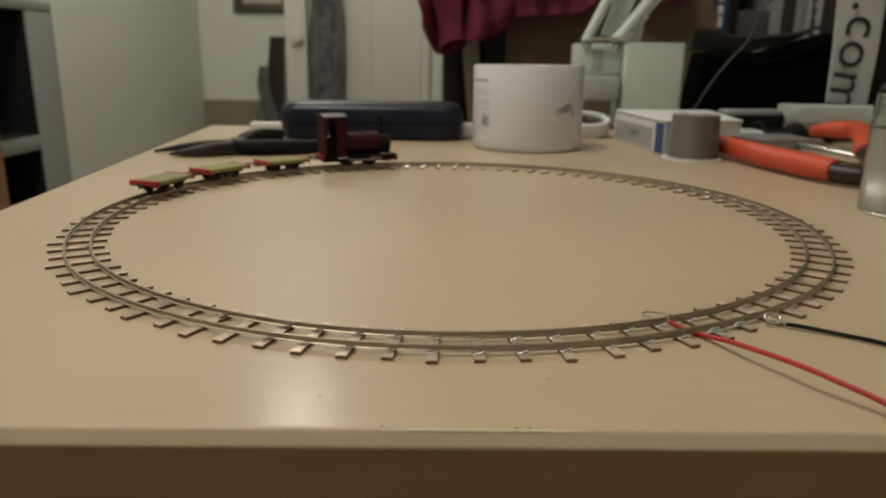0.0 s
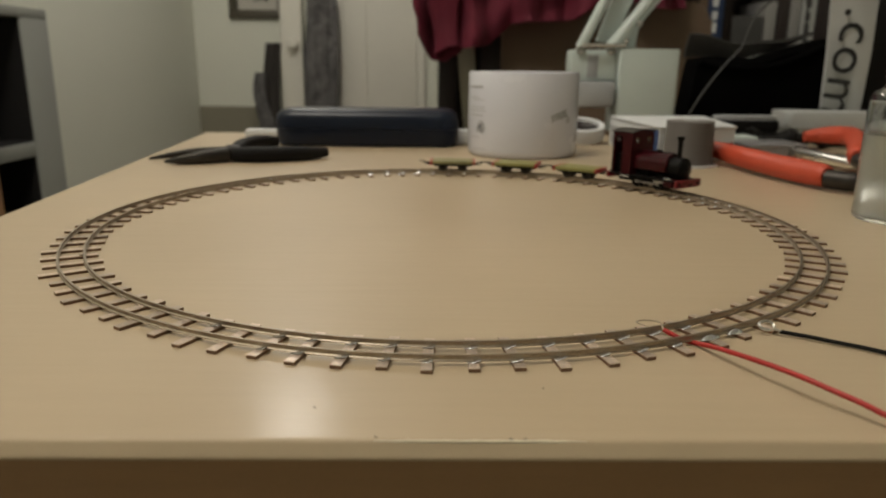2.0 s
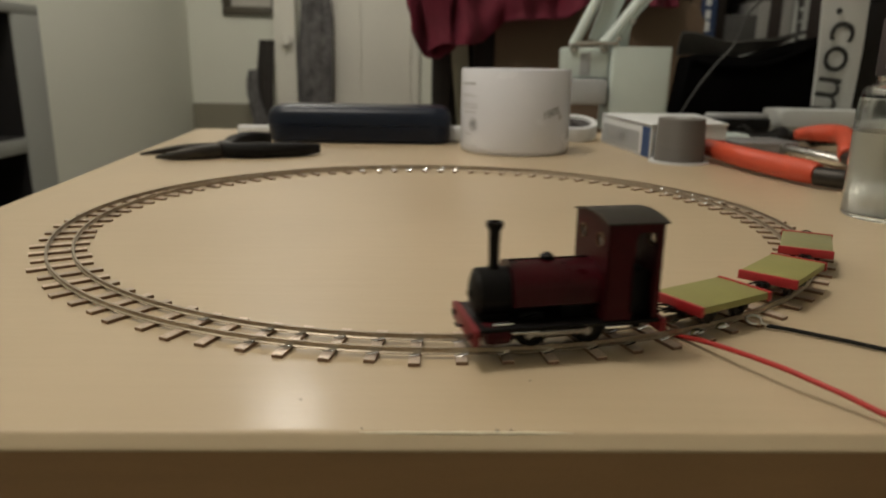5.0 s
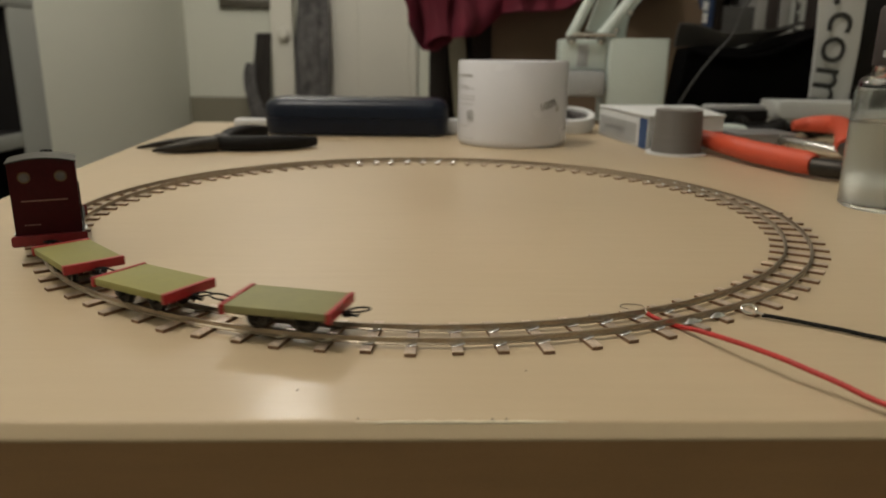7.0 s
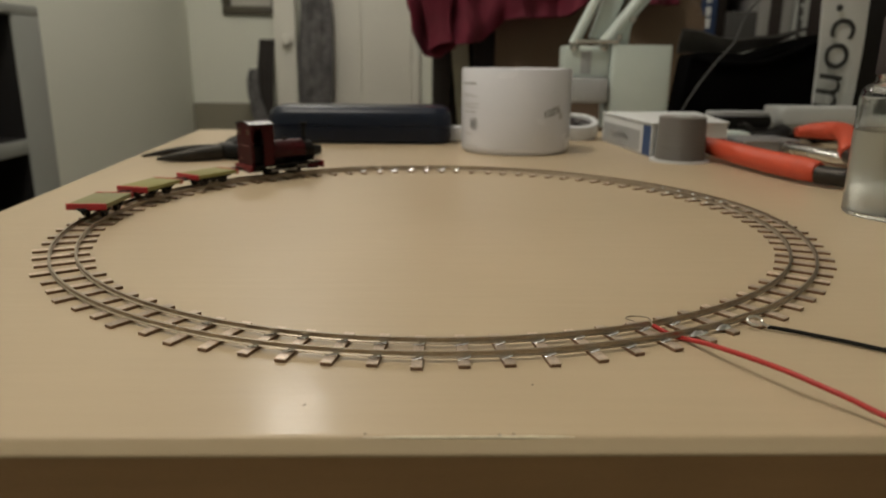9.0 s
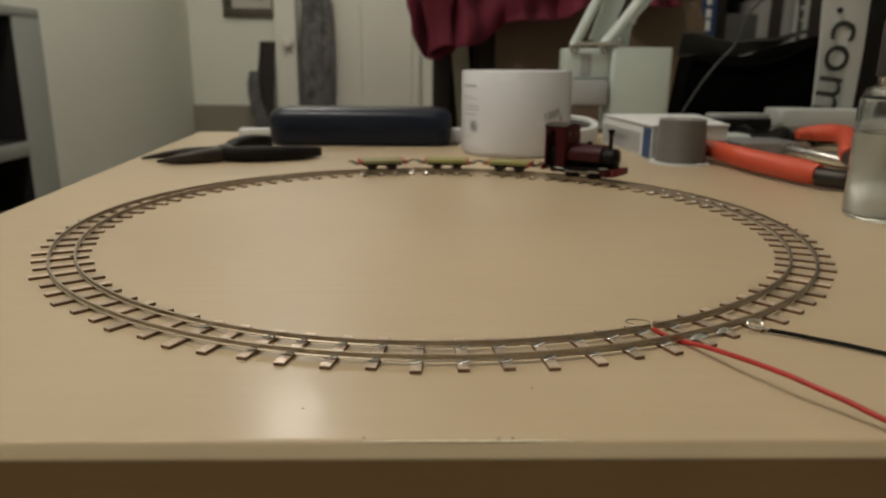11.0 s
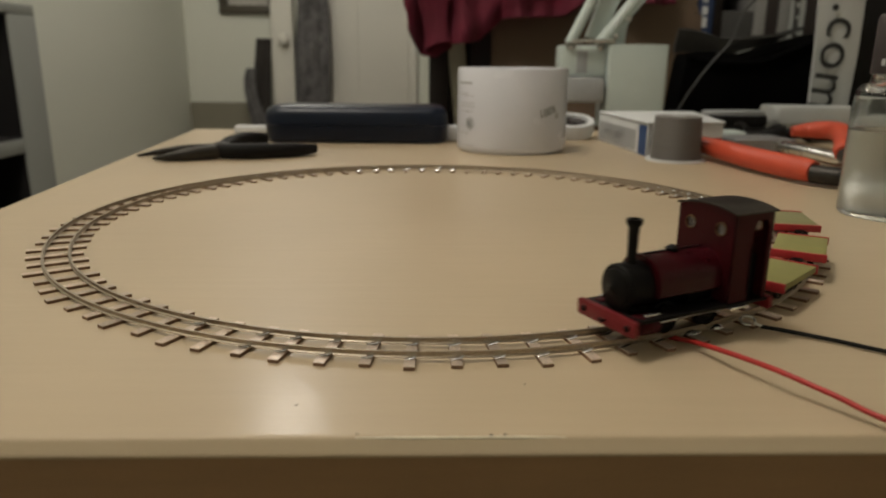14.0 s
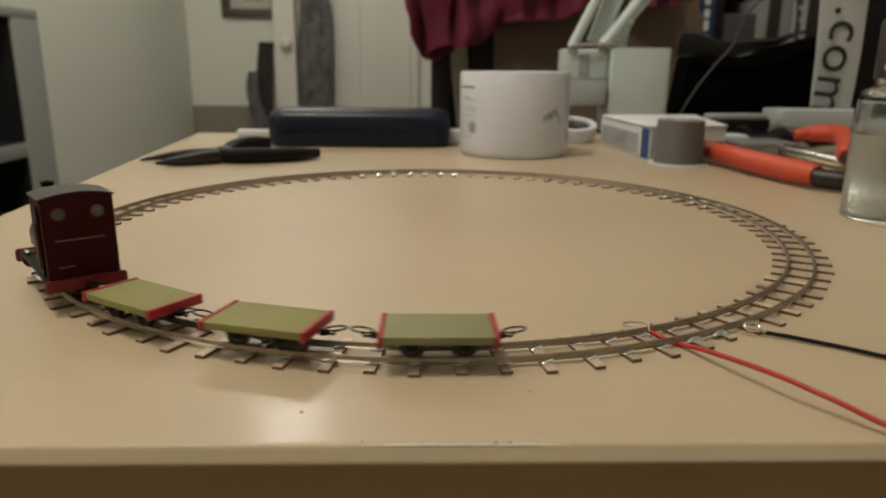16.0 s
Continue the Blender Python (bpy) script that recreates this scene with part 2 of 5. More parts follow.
def tube(points, r, n=10, bm=None, closed=False, taper=None):
    """A round wire or rod through points; r may be one radius or one per point."""
    b = bmesh.new()
    P = [Vector(p) for p in points]
    rings = []
    k = len(P)
    up = Vector((0, 0, 1))
    for i, p in enumerate(P):
        if closed:
            d = (P[(i + 1) % k] - P[i - 1]).normalized()
        else:
            d = (P[min(i + 1, k - 1)] - P[max(i - 1, 0)]).normalized()
        a = d.cross(up)
        if a.length < 1e-3:
            a = d.cross(Vector((1, 0, 0)))
        a.normalize()
        c = a.cross(d)
        rr = r[i] if isinstance(r, (list, tuple)) else r
        rings.append([b.verts.new(p + (a * math.cos(2 * math.pi * j / n) + c * math.sin(2 * math.pi * j / n)) * rr) for j in range(n)])
    pairs = list(zip(rings, rings[1:])) + ([(rings[-1], rings[0])] if closed else [])
    for s, e in pairs:
        for j in range(n):
            b.faces.new((s[j], s[(j + 1) % n], e[(j + 1) % n], e[j]))
    if not closed:
        b.faces.new(rings[0])
        b.faces.new(rings[-1])
    return join(bm, b)


def smooth_path(points, n=8):
    """Catmull-Rom points through the given ones."""
    P = [Vector(p) for p in points]
    P = [2 * P[0] - P[1]] + P + [2 * P[-1] - P[-2]]
    out = []
    for i in range(1, len(P) - 2):
        a, b, c, d = P[i - 1 : i + 3]
        for s in range(n):
            t = s / n
            out.append(0.5 * (2 * b + (c - a) * t + (2 * a - 5 * b + 4 * c - d) * t * t + (3 * b - a - 3 * c + d) * t**3))
    return out + [P[-2]]


def prism(outline, z0, z1, bevel=0.0, bm=None, m=None, seg=2):
    """An outline in x, y drawn up from z0 to z1, top and bottom edges rounded."""
    b = bmesh.new()
    lo = [b.verts.new((x, y, z0)) for x, y in outline]
    hi = [b.verts.new((x, y, z1)) for x, y in outline]
    n = len(lo)
    caps = [b.faces.new(lo[::-1]), b.faces.new(hi)]
    for i in range(n):
        b.faces.new((lo[i], lo[(i + 1) % n], hi[(i + 1) % n], hi[i]))
    if bevel:
        es = [e for f in caps for e in f.edges]
        bmesh.ops.bevel(b, geom=es, offset=bevel, segments=seg, affect="EDGES", profile=0.5)
    return join(bm, b, m)


def plate(outline, holes, thick, m=None, bm=None):
    """A flat sheet in x, y with holes through it, thick along z from 0."""
    cu = bpy.data.curves.new("plate", "CURVE")
    cu.dimensions, cu.fill_mode, cu.extrude = "2D", "BOTH", thick / 2
    for pts in [outline, *holes]:
        s = cu.splines.new("POLY")
        s.points.add(len(pts) - 1)
        for q, (x, y) in zip(s.points, pts):
            q.co = (x, y, 0, 1)
        s.use_cyclic_u = True
    ob = bpy.data.objects.new("plate", cu)
    me = bpy.data.meshes.new_from_object(ob)
    b = bmesh.new()
    b.from_mesh(me)
    bmesh.ops.remove_doubles(b, verts=b.verts[:], dist=1e-7)
    b.transform(Matrix.Translation((0, 0, thick / 2)))
    bpy.data.objects.remove(ob)
    bpy.data.curves.remove(cu)
    bpy.data.meshes.remove(me)
    return join(bm, b, m)


def ring_pts(cx, cy, r, n=20):
    return [(cx + r * math.cos(2 * math.pi * i / n), cy + r * math.sin(2 * math.pi * i / n)) for i in range(n)]


def round_rect(x0, x1, y0, y1, r, n=5):
    out = []
    for cx, cy, a0 in ((x1 - r, y1 - r, 0), (x0 + r, y1 - r, 90), (x0 + r, y0 + r, 180), (x1 - r, y0 + r, 270)):
        for i in range(n + 1):
            a = radians(a0 + 90 * i / n)
            out.append((cx + r * math.cos(a), cy + r * math.sin(a)))
    return out


def cloth(nu, nv, f):
    """A thick folded sheet from f(u, v) with u, v in 0..1."""
    b = bmesh.new()
    g = [[b.verts.new(f(i / nu, j / nv)) for j in range(nv + 1)] for i in range(nu + 1)]
    for i in range(nu):
        for j in range(nv):
            b.faces.new((g[i][j], g[i + 1][j], g[i + 1][j + 1], g[i][j + 1]))
    bmesh.ops.recalc_face_normals(b, faces=b.faces[:])
    bmesh.ops.solidify(b, geom=b.faces[:], thickness=0.004)
    return b


Z_FLOOR = -0.75

# ---- room ----
X_L, X_R, Y_B, Y_F, Z_C = -1.12, 2.3, 3.0, -1.8, 1.65
tagged(link("floor", box(X_L - 0.1, X_R + 0.1, Y_F - 0.1, Y_B + 0.1, Z_FLOOR - 0.1, Z_FLOOR), M_CARPET), "brown carpeted floor of the room", "floor", kind="structure")
tagged(link("ceiling", box(X_L - 0.1, X_R + 0.1, Y_F - 0.1, Y_B + 0.1, Z_C, Z_C + 0.1), M_CEIL), "plain white painted ceiling of the room", "ceiling", kind="structure")
tagged(link("wall_west", box(X_L - 0.1, X_L, Y_F, Y_B, Z_FLOOR, Z_C), M_WALL), "cream emulsion wall beside the table", "wall", kind="structure")
tagged(link("wall_east", box(X_R, X_R + 0.1, Y_F, Y_B, Z_FLOOR, Z_C), M_WALL), "cream emulsion wall of the room", "wall", kind="structure")
tagged(link("wall_north", box(X_L, X_R, Y_B, Y_B + 0.1, Z_FLOOR, Z_C), M_WALL), "cream emulsion wall with door and picture", "wall", kind="structure")
tagged(link("wall_south", box(X_L, X_R, Y_F - 0.1, Y_F, Z_FLOOR, Z_C), M_WALL), "cream emulsion wall of the room", "wall", kind="structure")
tagged(link("wainscot", box(X_L, -0.76, Y_B - 0.02, Y_B, Z_FLOOR, -0.125, 0.004), M_DADO), "olive-grey painted panel along the lower wall", "wall panel", kind="structure")

# ---- table ----
table = thing("table", pose(0, 0, 0), "beech laminate table with a rounded front edge", "table")
TOP = [(-0.203, -0.2096), (1.05, -0.1941), (1.00, 0.50), (-0.262, 0.452)]


def outset(poly, d):
    """The same convex outline with every side moved out by d."""
    n, lines = len(poly), []
    for k in range(n):
        (ax, ay), (bx, by) = poly[k], poly[(k + 1) % n]
        ln = math.hypot(bx - ax, by - ay)
        nx, ny = (by - ay) / ln, -(bx - ax) / ln
        lines.append((nx, ny, nx * ax + ny * ay + d))
    out = []
    for k in range(n):
        a, b, c = lines[k - 1]
        p, q, r = lines[k]
        det = a * q - b * p
        out.append(((c * q - b * r) / det, (a * r - c * p) / det))
    return out


# the laminate turns over a sloping front edge
top_bm = bmesh.new()
rows = [[top_bm.verts.new((x, y, z)) for x, y in outset(TOP, d)] for d, z in ((-0.0006, 0.0), (-0.0001, -0.00004), (0.0004, -0.0002), (0.0008, -0.0006), (0.0023, -0.0027), (0.0025, -0.0031), (0.0025, -0.0036))]
for ra, rb in zip(rows, rows[1:]):
    for k in range(4):
        top_bm.faces.new((ra[k], rb[k], rb[(k + 1) % 4], ra[(k + 1) % 4]))
top_bm.faces.new(rows[0])
top_bm.faces.new(rows[-1][::-1])
bmesh.ops.recalc_face_normals(top_bm, faces=top_bm.faces)
part("tabletop", top_bm, M_TABLE, table, smooth=False)
# a pale stretch along the arris, tapering at both ends
lighter = [(-0.015 + 0.0018 * k, -0.2096 + 0.01237 * (0.188 + 0.0018 * k) - 0.00040, -0.00024 + 0.00004 * math.sin(k * 1.7)) for k in range(26)]
part("pale_edge", tube(lighter, [0.00030 * min(1.0, 0.25 + k / 6, 0.25 + (25 - k) / 6) * (1 + 0.18 * math.sin(k * 2.3)) for k in range(26)], 10), M_PALE_EDGE, table, "pale stretch of the front edge")
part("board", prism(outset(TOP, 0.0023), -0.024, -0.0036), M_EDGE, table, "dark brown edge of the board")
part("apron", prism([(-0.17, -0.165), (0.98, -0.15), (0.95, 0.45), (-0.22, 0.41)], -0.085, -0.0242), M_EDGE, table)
for lx, ly in ((-0.14, -0.14), (0.94, -0.12), (0.90, 0.42), (-0.19, 0.38)):
    part("leg", box(lx - 0.022, lx + 0.022, ly - 0.022, ly + 0.022, Z_FLOOR, -0.0853, 0.003), M_EDGE, table)

# ---- railway track ----
R, RAIL_Z0, RAIL_Z1 = 0.164, 0.00110, 0.00300
GAUGE = 0.0047
track = thing("track", pose(0, 0, 0), "small hand-soldered circle of narrow model railway track", "model track")


def rail_ring(r):
    """A flat-bottomed rail bent to a circle."""
    b = bmesh.new()
    prof = [(-0.0006, 0), (0.0006, 0), (0.0006, 0.0003), (0.0002, 0.0006), (0.0002, 0.0013), (0.00036, 0.0015), (0.00036, 0.0019), (-0.00036, 0.0019), (-0.00036, 0.0015), (-0.0002, 0.0013), (-0.0002, 0.0006), (-0.0006, 0.0003)]
    n, rings = 240, []
    for i in range(n):
        a = 2 * math.pi * i / n
        wob = 1 + 0.0012 * math.sin(3 * a + 0.6) + 0.0007 * math.sin(7 * a)
        rings.append([b.verts.new(((r * wob + p) * math.cos(a), (r * wob + p) * math.sin(a), RAIL_Z0 + q)) for p, q in prof])
    for i in range(n):
        s, e = rings[i], rings[(i + 1) % n]
        for j in range(len(prof)):
            k = (j + 1) % len(prof)
            b.faces.new((s[j], s[k], e[k], e[j]))
    return b


part("rail", rail_ring(R + GAUGE), M_RAIL, track)
part("rail", rail_ring(R - GAUGE), M_RAIL, track)

# a sleeper strip: brown board below, copper cladding on top, cut across for insulation
def sleeper_mesh(shift, length):
    b = box(-length / 2 + shift, length / 2 + shift, -0.00150, 0.00150, 0.0, 0.00085)
    c = box(-length / 2 + shift, length / 2 + shift, -0.00146, 0.00146, 0.00085, 0.00110)
    for f in c.faces:
        f.material_index = 1
    b = join(b, c)
    me = bpy.data.meshes.new("sleeper")
    b.to_mesh(me)
    b.free()
    me.materials.append(M_PHENOLIC)
    me.materials.append(M_SLEEPER)
    return me


SLEEPERS = [sleeper_mesh(s, l) for s, l in ((0.0, 0.0215), (0.0004, 0.022), (-0.0005, 0.021), (0.0002, 0.0205))]
# a low ridge of solder along the foot of the rail, tapering at its ends
solder_bm = bmesh.new()
ridge = [[solder_bm.verts.new((0.0009 * k * math.cos(radians(a)), y, 0.00036 * k * math.sin(radians(a)))) for a in range(0, 181, 20)] for y, k in ((-0.0021, 0.3), (-0.0018, 0.85), (-0.0010, 0.97), (0.0, 1.0), (0.0011, 0.96), (0.0018, 0.8), (0.0021, 0.3))]
for p, q in zip(ridge, ridge[1:]):
    for j in range(len(p) - 1):
        solder_bm.faces.new((p[j], p[j + 1], q[j + 1], q[j]))
solder_bm.faces.new(ridge[0])
solder_bm.faces.new(ridge[-1][::-1])
bmesh.ops.recalc_face_normals(solder_bm, faces=solder_bm.faces)
SOLDER = bpy.data.meshes.new("solder_bead")
solder_bm.to_mesh(SOLDER)
solder_bm.free()
SOLDER.materials.append(M_SOLDER)
SOLDER.shade_smooth()
rnd = random.Random(4)
PITCH = 360 / 90
for i in range(90):
    a = -91.4 + i * PITCH + rnd.uniform(-0.25, 0.25)
    a += 1.0 * math.exp(-(((a - 210) / 28) ** 2))
    s = new("sleeper", SLEEPERS[rnd.randrange(4)])
    s.parent = track
    s.matrix_basis = pose(0, 0, 0, 0, 0, a) @ pose(R + rnd.uniform(-0.0004, 0.0004), 0, 0, 0, 0, rnd.uniform(-2.0, 2.0))
    w = (a + 360) % 360
    heavy = 81 < w < 111 or 14 < w < 34 or 252 < w < 300
    for side in (-1, 1):
        if heavy or rnd.random() < 0.03:
            d = new("solder_bead", SOLDER)
            d.parent = track
            back = 81 < w < 111
            big = 1.4 if w < 180 else 1.15
            d.matrix_basis = pose(0, 0, 0, 0, 0, a) @ pose(R + side * (GAUGE + (0.0010 if (w > 180) else -0.0008) * side), 0, 0.00125 if back else 0.00108 if w < 180 else 0.00152, -15 if back else 0 if w < 180 else rnd.uniform(10.5, 14.5), -10 if back else 0 if w < 180 else 3.8, rnd.uniform(-5, 5)) @ Matrix.Diagonal((big, rnd.uniform(1.0, 1.5) if back else rnd.uniform(0.42, 0.6) if w < 180 else rnd.uniform(0.75, 1.0), 1.6 if back else 2.6 if w < 180 else 0.22, 1))

# ---- feed wires ----
red_wire = thing("red_wire", pose(0, 0, 0), "red insulated wire soldered to the track", "wire")
pts = smooth_path([(0.0640, -0.1480, 0.0024), (0.0672, -0.1505, 0.0012), (0.0708, -0.1535, 0.0007), (0.0742, -0.1611, 0.0024), (0.0784, -0.1714, 0.0040), (0.0824, -0.1788, 0.0046), (0.0860, -0.1859, 0.0050), (0.0901, -0.1913, 0.0044), (0.0940, -0.1964, 0.0038), (0.0990, -0.2028, 0.0026), (0.1060, -0.2120, 0.0022), (0.1130, -0.2200, -0.004), (0.1180, -0.2250, -0.03)], 6)
part("insulation", tube(pts, 0.00070, 10), M_RED_WIRE, red_wire)
part("bare_end", tube(smooth_path([(0.0585, -0.1478, 0.0036), (0.0565, -0.1458, 0.0038), (0.0590, -0.1440, 0.0038), (0.0635, -0.1450, 0.0036), (0.0640, -0.1480, 0.0024)], 5), 0.00022, 8), M_RAIL, red_wire, "tinned bare wire end")
black_wire = thing("black_wire", pose(0, 0, 0), "black insulated wire hooked to the track", "wire")
pts = smooth_path([(0.0992, -0.1455, 0.0012), (0.1051, -0.1485, 0.0011), (0.1112, -0.1524, 0.0010), (0.1173, -0.1566, 0.0010), (0.1248, -0.1626, 0.0010), (0.140, -0.1726, 0.0010), (0.19, -0.1870, 0.0012), (0.28, -0.1950, 0.0012)], 8)
part("insulation", tube(pts, 0.00062, 10), M_BLACK_WIRE, black_wire)
hook = [(0.0958 + 0.0022 * math.cos(radians(a)), -0.1442 + 0.0014 * math.sin(radians(a)), 0.0026 + 0.0009 * math.sin(radians(a))) for a in range(-40, 300, 20)]
part("bare_end", tube([(0.0998, -0.1458, 0.0013)] + hook, 0.00045, 8), M_STEEL, black_wire, "tinned hooked wire end")
for x, y, k in ((0.0765, -0.1510, 1.0), (0.0855, -0.1462, 0.85)):
    lump = lathe([(0, 0.0011), (0.0006, 0.0009), (0.0011, 0.0004), (0.0014, 0.0), (0.0010, 0.0)], 12)
    for v in lump.verts:
        v.co.x *= 2.9 * k
        v.co.z *= 1 + 0.3 * math.sin(v.co.x * 2600)
    lump.transform(pose(x, y, 0.00110, 0, 0, 28))
    tagged(link("solder_lump", lump, M_SOLDER, True), "bright smear of solder beside the outer rail", "solder")

# ---- train ----
MM = 0.001
S = Matrix.Scale(MM, 4)


def mmpart(name, b, material, parent, label="", smooth=True):
    b.transform(S)
    return part(name, b, material, parent, label, smooth)


def along_x(profile, n=28, bm=None, at=(0, 0, 0)):
    """A turned body round the x axis."""
    return lathe(profile, n, bm, Matrix.Translation(at) @ pose(0, 0, 0, 0, 90, 0))


def wheelset(r, gauge, x, parent, material):
    """An axle with two flanged wheels, at its own height on the rails."""
    b = tube([(0, -gauge - 1.2, 0), (0, gauge + 1.2, 0)], 0.6, 8)
    axle = mmpart("wheelset", b, M_DARK_STEEL, parent)
    axle.location = (x * MM, 0, RAIL_Z1 + r * MM)
    for sd in (-1, 1):
        w = lathe([(0, -0.9), (r * 0.35, -0.9), (r * 0.4, -0.5), (r * 0.75, -0.5), (r * 0.8, -0.9), (r, -0.9), (r, 0.4), (r + 0.6, 0.6), (r + 0.6, 0.9), (0, 0.9)], 24, None, Matrix.Translation((0, sd * gauge, 0)) @ pose(0, 0, 0, 90 * sd, 0, 0))
        for k in range(5):
            a = radians(72 * k)
            box(r * 0.57 * math.cos(a) - 0.25, r * 0.57 * math.cos(a) + 0.25, sd * (gauge + 0.4), sd * (gauge + 0.75), r * 0.57 * math.sin(a) - 0.25, r * 0.57 * math.sin(a) + 0.25, bm=w)
        mmpart("wheel", w, material, axle)
    return axle


def loop_coupling(parent, x, d, z):
    """A wire loop and hook on a bracket, pointing along d (1 or -1)."""
    b = box(min(x, x + d * 2.2), max(x, x + d * 2.2), -1.1, 1.1, z - 1.0, z + 0.2, 0.15)
    lp = [(x + d * (1.5 + 3.1 + 3.1 * math.cos(radians(a))), 1.9 * math.sin(radians(a)), z + 0.7 + (0.5 + 0.5 * math.cos(radians(a))) * 0.9) for a in range(0, 360, 24)]
    b = tube(lp, 0.28, 8, b, closed=True)
    b = tube([(x + d * 1.8, 0, z - 0.5), (x + d * 4.0, 0, z - 0.7), (x + d * 4.6, 0, z + 0.5)], 0.4, 6, b)
    mmpart("coupling", b, M_BLACK, parent)


def locomotive():
    e = thing("locomotive", pose(0, 0, 0), "maroon and black model saddle-tank steam locomotive", "model locomotive")
    mmpart("footplate", box(-22.6, 27.6, -11.2, 11.2, 9.8, 10.7, 0.15), M_BLACK, e)
    mmpart("frame", box(-21, 26, -3.6, 3.6, 5.6, 9.9, 0.2), M_BLACK, e)
    for x0 in (27.2, -23.8):
        bb = prism(round_rect(-12.1, 12.1, 6.4 if x0 > 0 else 7.2, 11.0, 0.8), 0, 1.5, 0.2, None, Matrix.Translation((x0, 0, 0)) @ Matrix(((0, 0, 1, 0), (1, 0, 0, 0), (0, 1, 0, 0), (0, 0, 0, 1))))
        beam = mmpart("buffer_beam", bb, M_RED_DARK, e, "red painted buffer beam")
        if x0 > 0:
            for sd in (-1, 1):
                rv = along_x([(0, 0), (0.9, 0), (0.9, 0.4), (0.6, 0.7), (0, 0.7)], 14, None, (28.7, sd * 9.2, 8.6))
                mmpart("bolt", rv, M_BLACK, beam)
    # boiler under the tank, firebox sides
    mmpart("boiler", along_x([(0, -6), (4.6, -6), (4.6, 18), (0, 18)], 28, None, (0, 0, 15.2)), M_BLACK, e)
    mmpart("firebox", box(-6.2, 3.0, -5.0, 5.0, 10.6, 16.5, 0.4), M_BLACK, e)
    # saddle tank
    prof = [(-8.3, 15.2)] + [(-8.3 * math.cos(radians(a)), 18.6 + 6.9 * math.sin(radians(a))) for a in range(0, 181, 6)] + [(8.3, 15.2), (7.6, 14.6), (-7.6, 14.6)]
    toyz = Matrix(((0, 0, 1, 0), (1, 0, 0, 0), (0, 1, 0, 0), (0, 0, 0, 1)))
    tank = mmpart("saddle_tank", prism(prof, 0, 23.6, 0.45, None, Matrix.Translation((-6.4, 0, 0)) @ toyz), M_TANK, e, "glossy maroon painted saddle tank")
    mmpart("lining", tube([(-5.5, 0, 25.6), (16.5, 0, 25.6)], 0.28, 6), M_BLACK, tank)
    mmpart("filler", lathe([(0, 2.0), (0.8, 2.0), (1.3, 1.5), (1.9, 1.2), (1.9, 0.6), (1.3, 0.4), (1.4, -0.4)], 18, None, Matrix.Translation((6.0, 0, 25.2))), M_BLACK, tank, "black filler cap")
    # smokebox, door and saddle
    sb = along_x([(0, 17.2), (6.7, 17.2), (6.7, 25.0), (6.2, 25.5), (0, 25.5)], 36, None, (0, 0, 17.0))
    sb = box(17.6, 25.0, -4.6, 4.6, 10.6, 15.0, 0.3, bm=sb)
    smoke = mmpart("smokebox", sb, M_BLACK, e)
    mmpart("smokebox_door", along_x([(5.6, 0), (5.4, 0.5), (3.8, 1.2), (1.2, 1.6), (0.6, 2.2), (0, 2.2)], 26, None, (25.4, 0, 17.0)), M_BLACK, smoke)
    mmpart("chimney", lathe([(3.1, 22.2), (2.2, 23.0), (1.5, 23.6), (1.35, 25), (1.55, 33.6), (2.0, 34.2), (2.3, 35.0), (2.2, 36.0), (1.3, 36.0), (1.2, 33)], 24, None, Matrix.Translation((20.7, 0, 0))), M_BLACK, e, "tall black chimney with a flared cap")
    # cab
    ysh = [(-10.6, 10.7), (10.6, 10.7), (10.6, 36.4)] + [(10.6 - 1.325 * k, 36.4 + 1.5 * (1 - ((10.6 - 1.325 * k) / 10.6) ** 2)) for k in range(1, 16)] + [(-10.6, 36.4)]
    for x0, nm in ((-7.1, "cab_front"), (-21.8, "cab_rear")):
        holes = [ring_pts(sd * 5.7, 31.6, 1.75) for sd in (-1, 1)]
        sheet = mmpart(nm, plate(ysh, holes, 0.7, Matrix.Translation((x0, 0, 0)) @ toyz), M_MAROON, e, "maroon cab sheet with two round windows", smooth=False)
        for sd in (-1, 1):
            for xo in (x0 - 0.15, x0 + 0.85):
                rim = tube([(xo, sd * 5.7 + 1.85 * math.cos(radians(a)), 31.6 + 1.85 * math.sin(radians(a))) for a in range(0, 360, 24)], 0.22, 6, None, closed=True)
                mmpart("window_rim", rim, M_BRASS, sheet)
            gl = along_x([(0, 0), (1.75, 0), (1.75, 0.2), (0, 0.2)], 18, None, (x0 + 0.2, sd * 5.7, 31.6))
            mmpart("window_pane", gl, M_PANE, sheet).visible_shadow = False
        if nm == "cab_rear":
            mmpart("lining", box(-22.05, -21.8, -7.0, 7.6, 23.0, 23.4), M_CREAM, sheet, "thin cream lining")
            mmpart("lining", box(-22.05, -21.8, 2.5, 7.4, 14.4, 14.7), M_CREAM, sheet, "thin cream lining")
    xz = Matrix(((1, 0, 0, 0), (0, 0, -1, 0), (0, 1, 0, 0), (0, 0, 0, 1)))
    for sd in (-1, 1):
        side_out = [(-21.1, 10.7), (-21.1, 36.5), (-6.4, 36.5), (-6.4, 10.7), (-14.0, 10.7), (-14.0, 32.0), (-15.0, 34.2), (-19.3, 34.2), (-20.3, 32.0), (-20.3, 10.7)]
        mmpart("cab_side", plate(side_out, [], 0.7, Matrix.Translation((0, 10.6 if sd > 0 else -9.9, 0)) @ xz), M_MAROON, e, "maroon cab side with an open doorway", smooth=False)
        mmpart("grab_rail", tube([(-13.8, sd * 10.9, 13), (-13.8, sd * 10.9, 28)], 0.22, 6), M_BLACK, e)
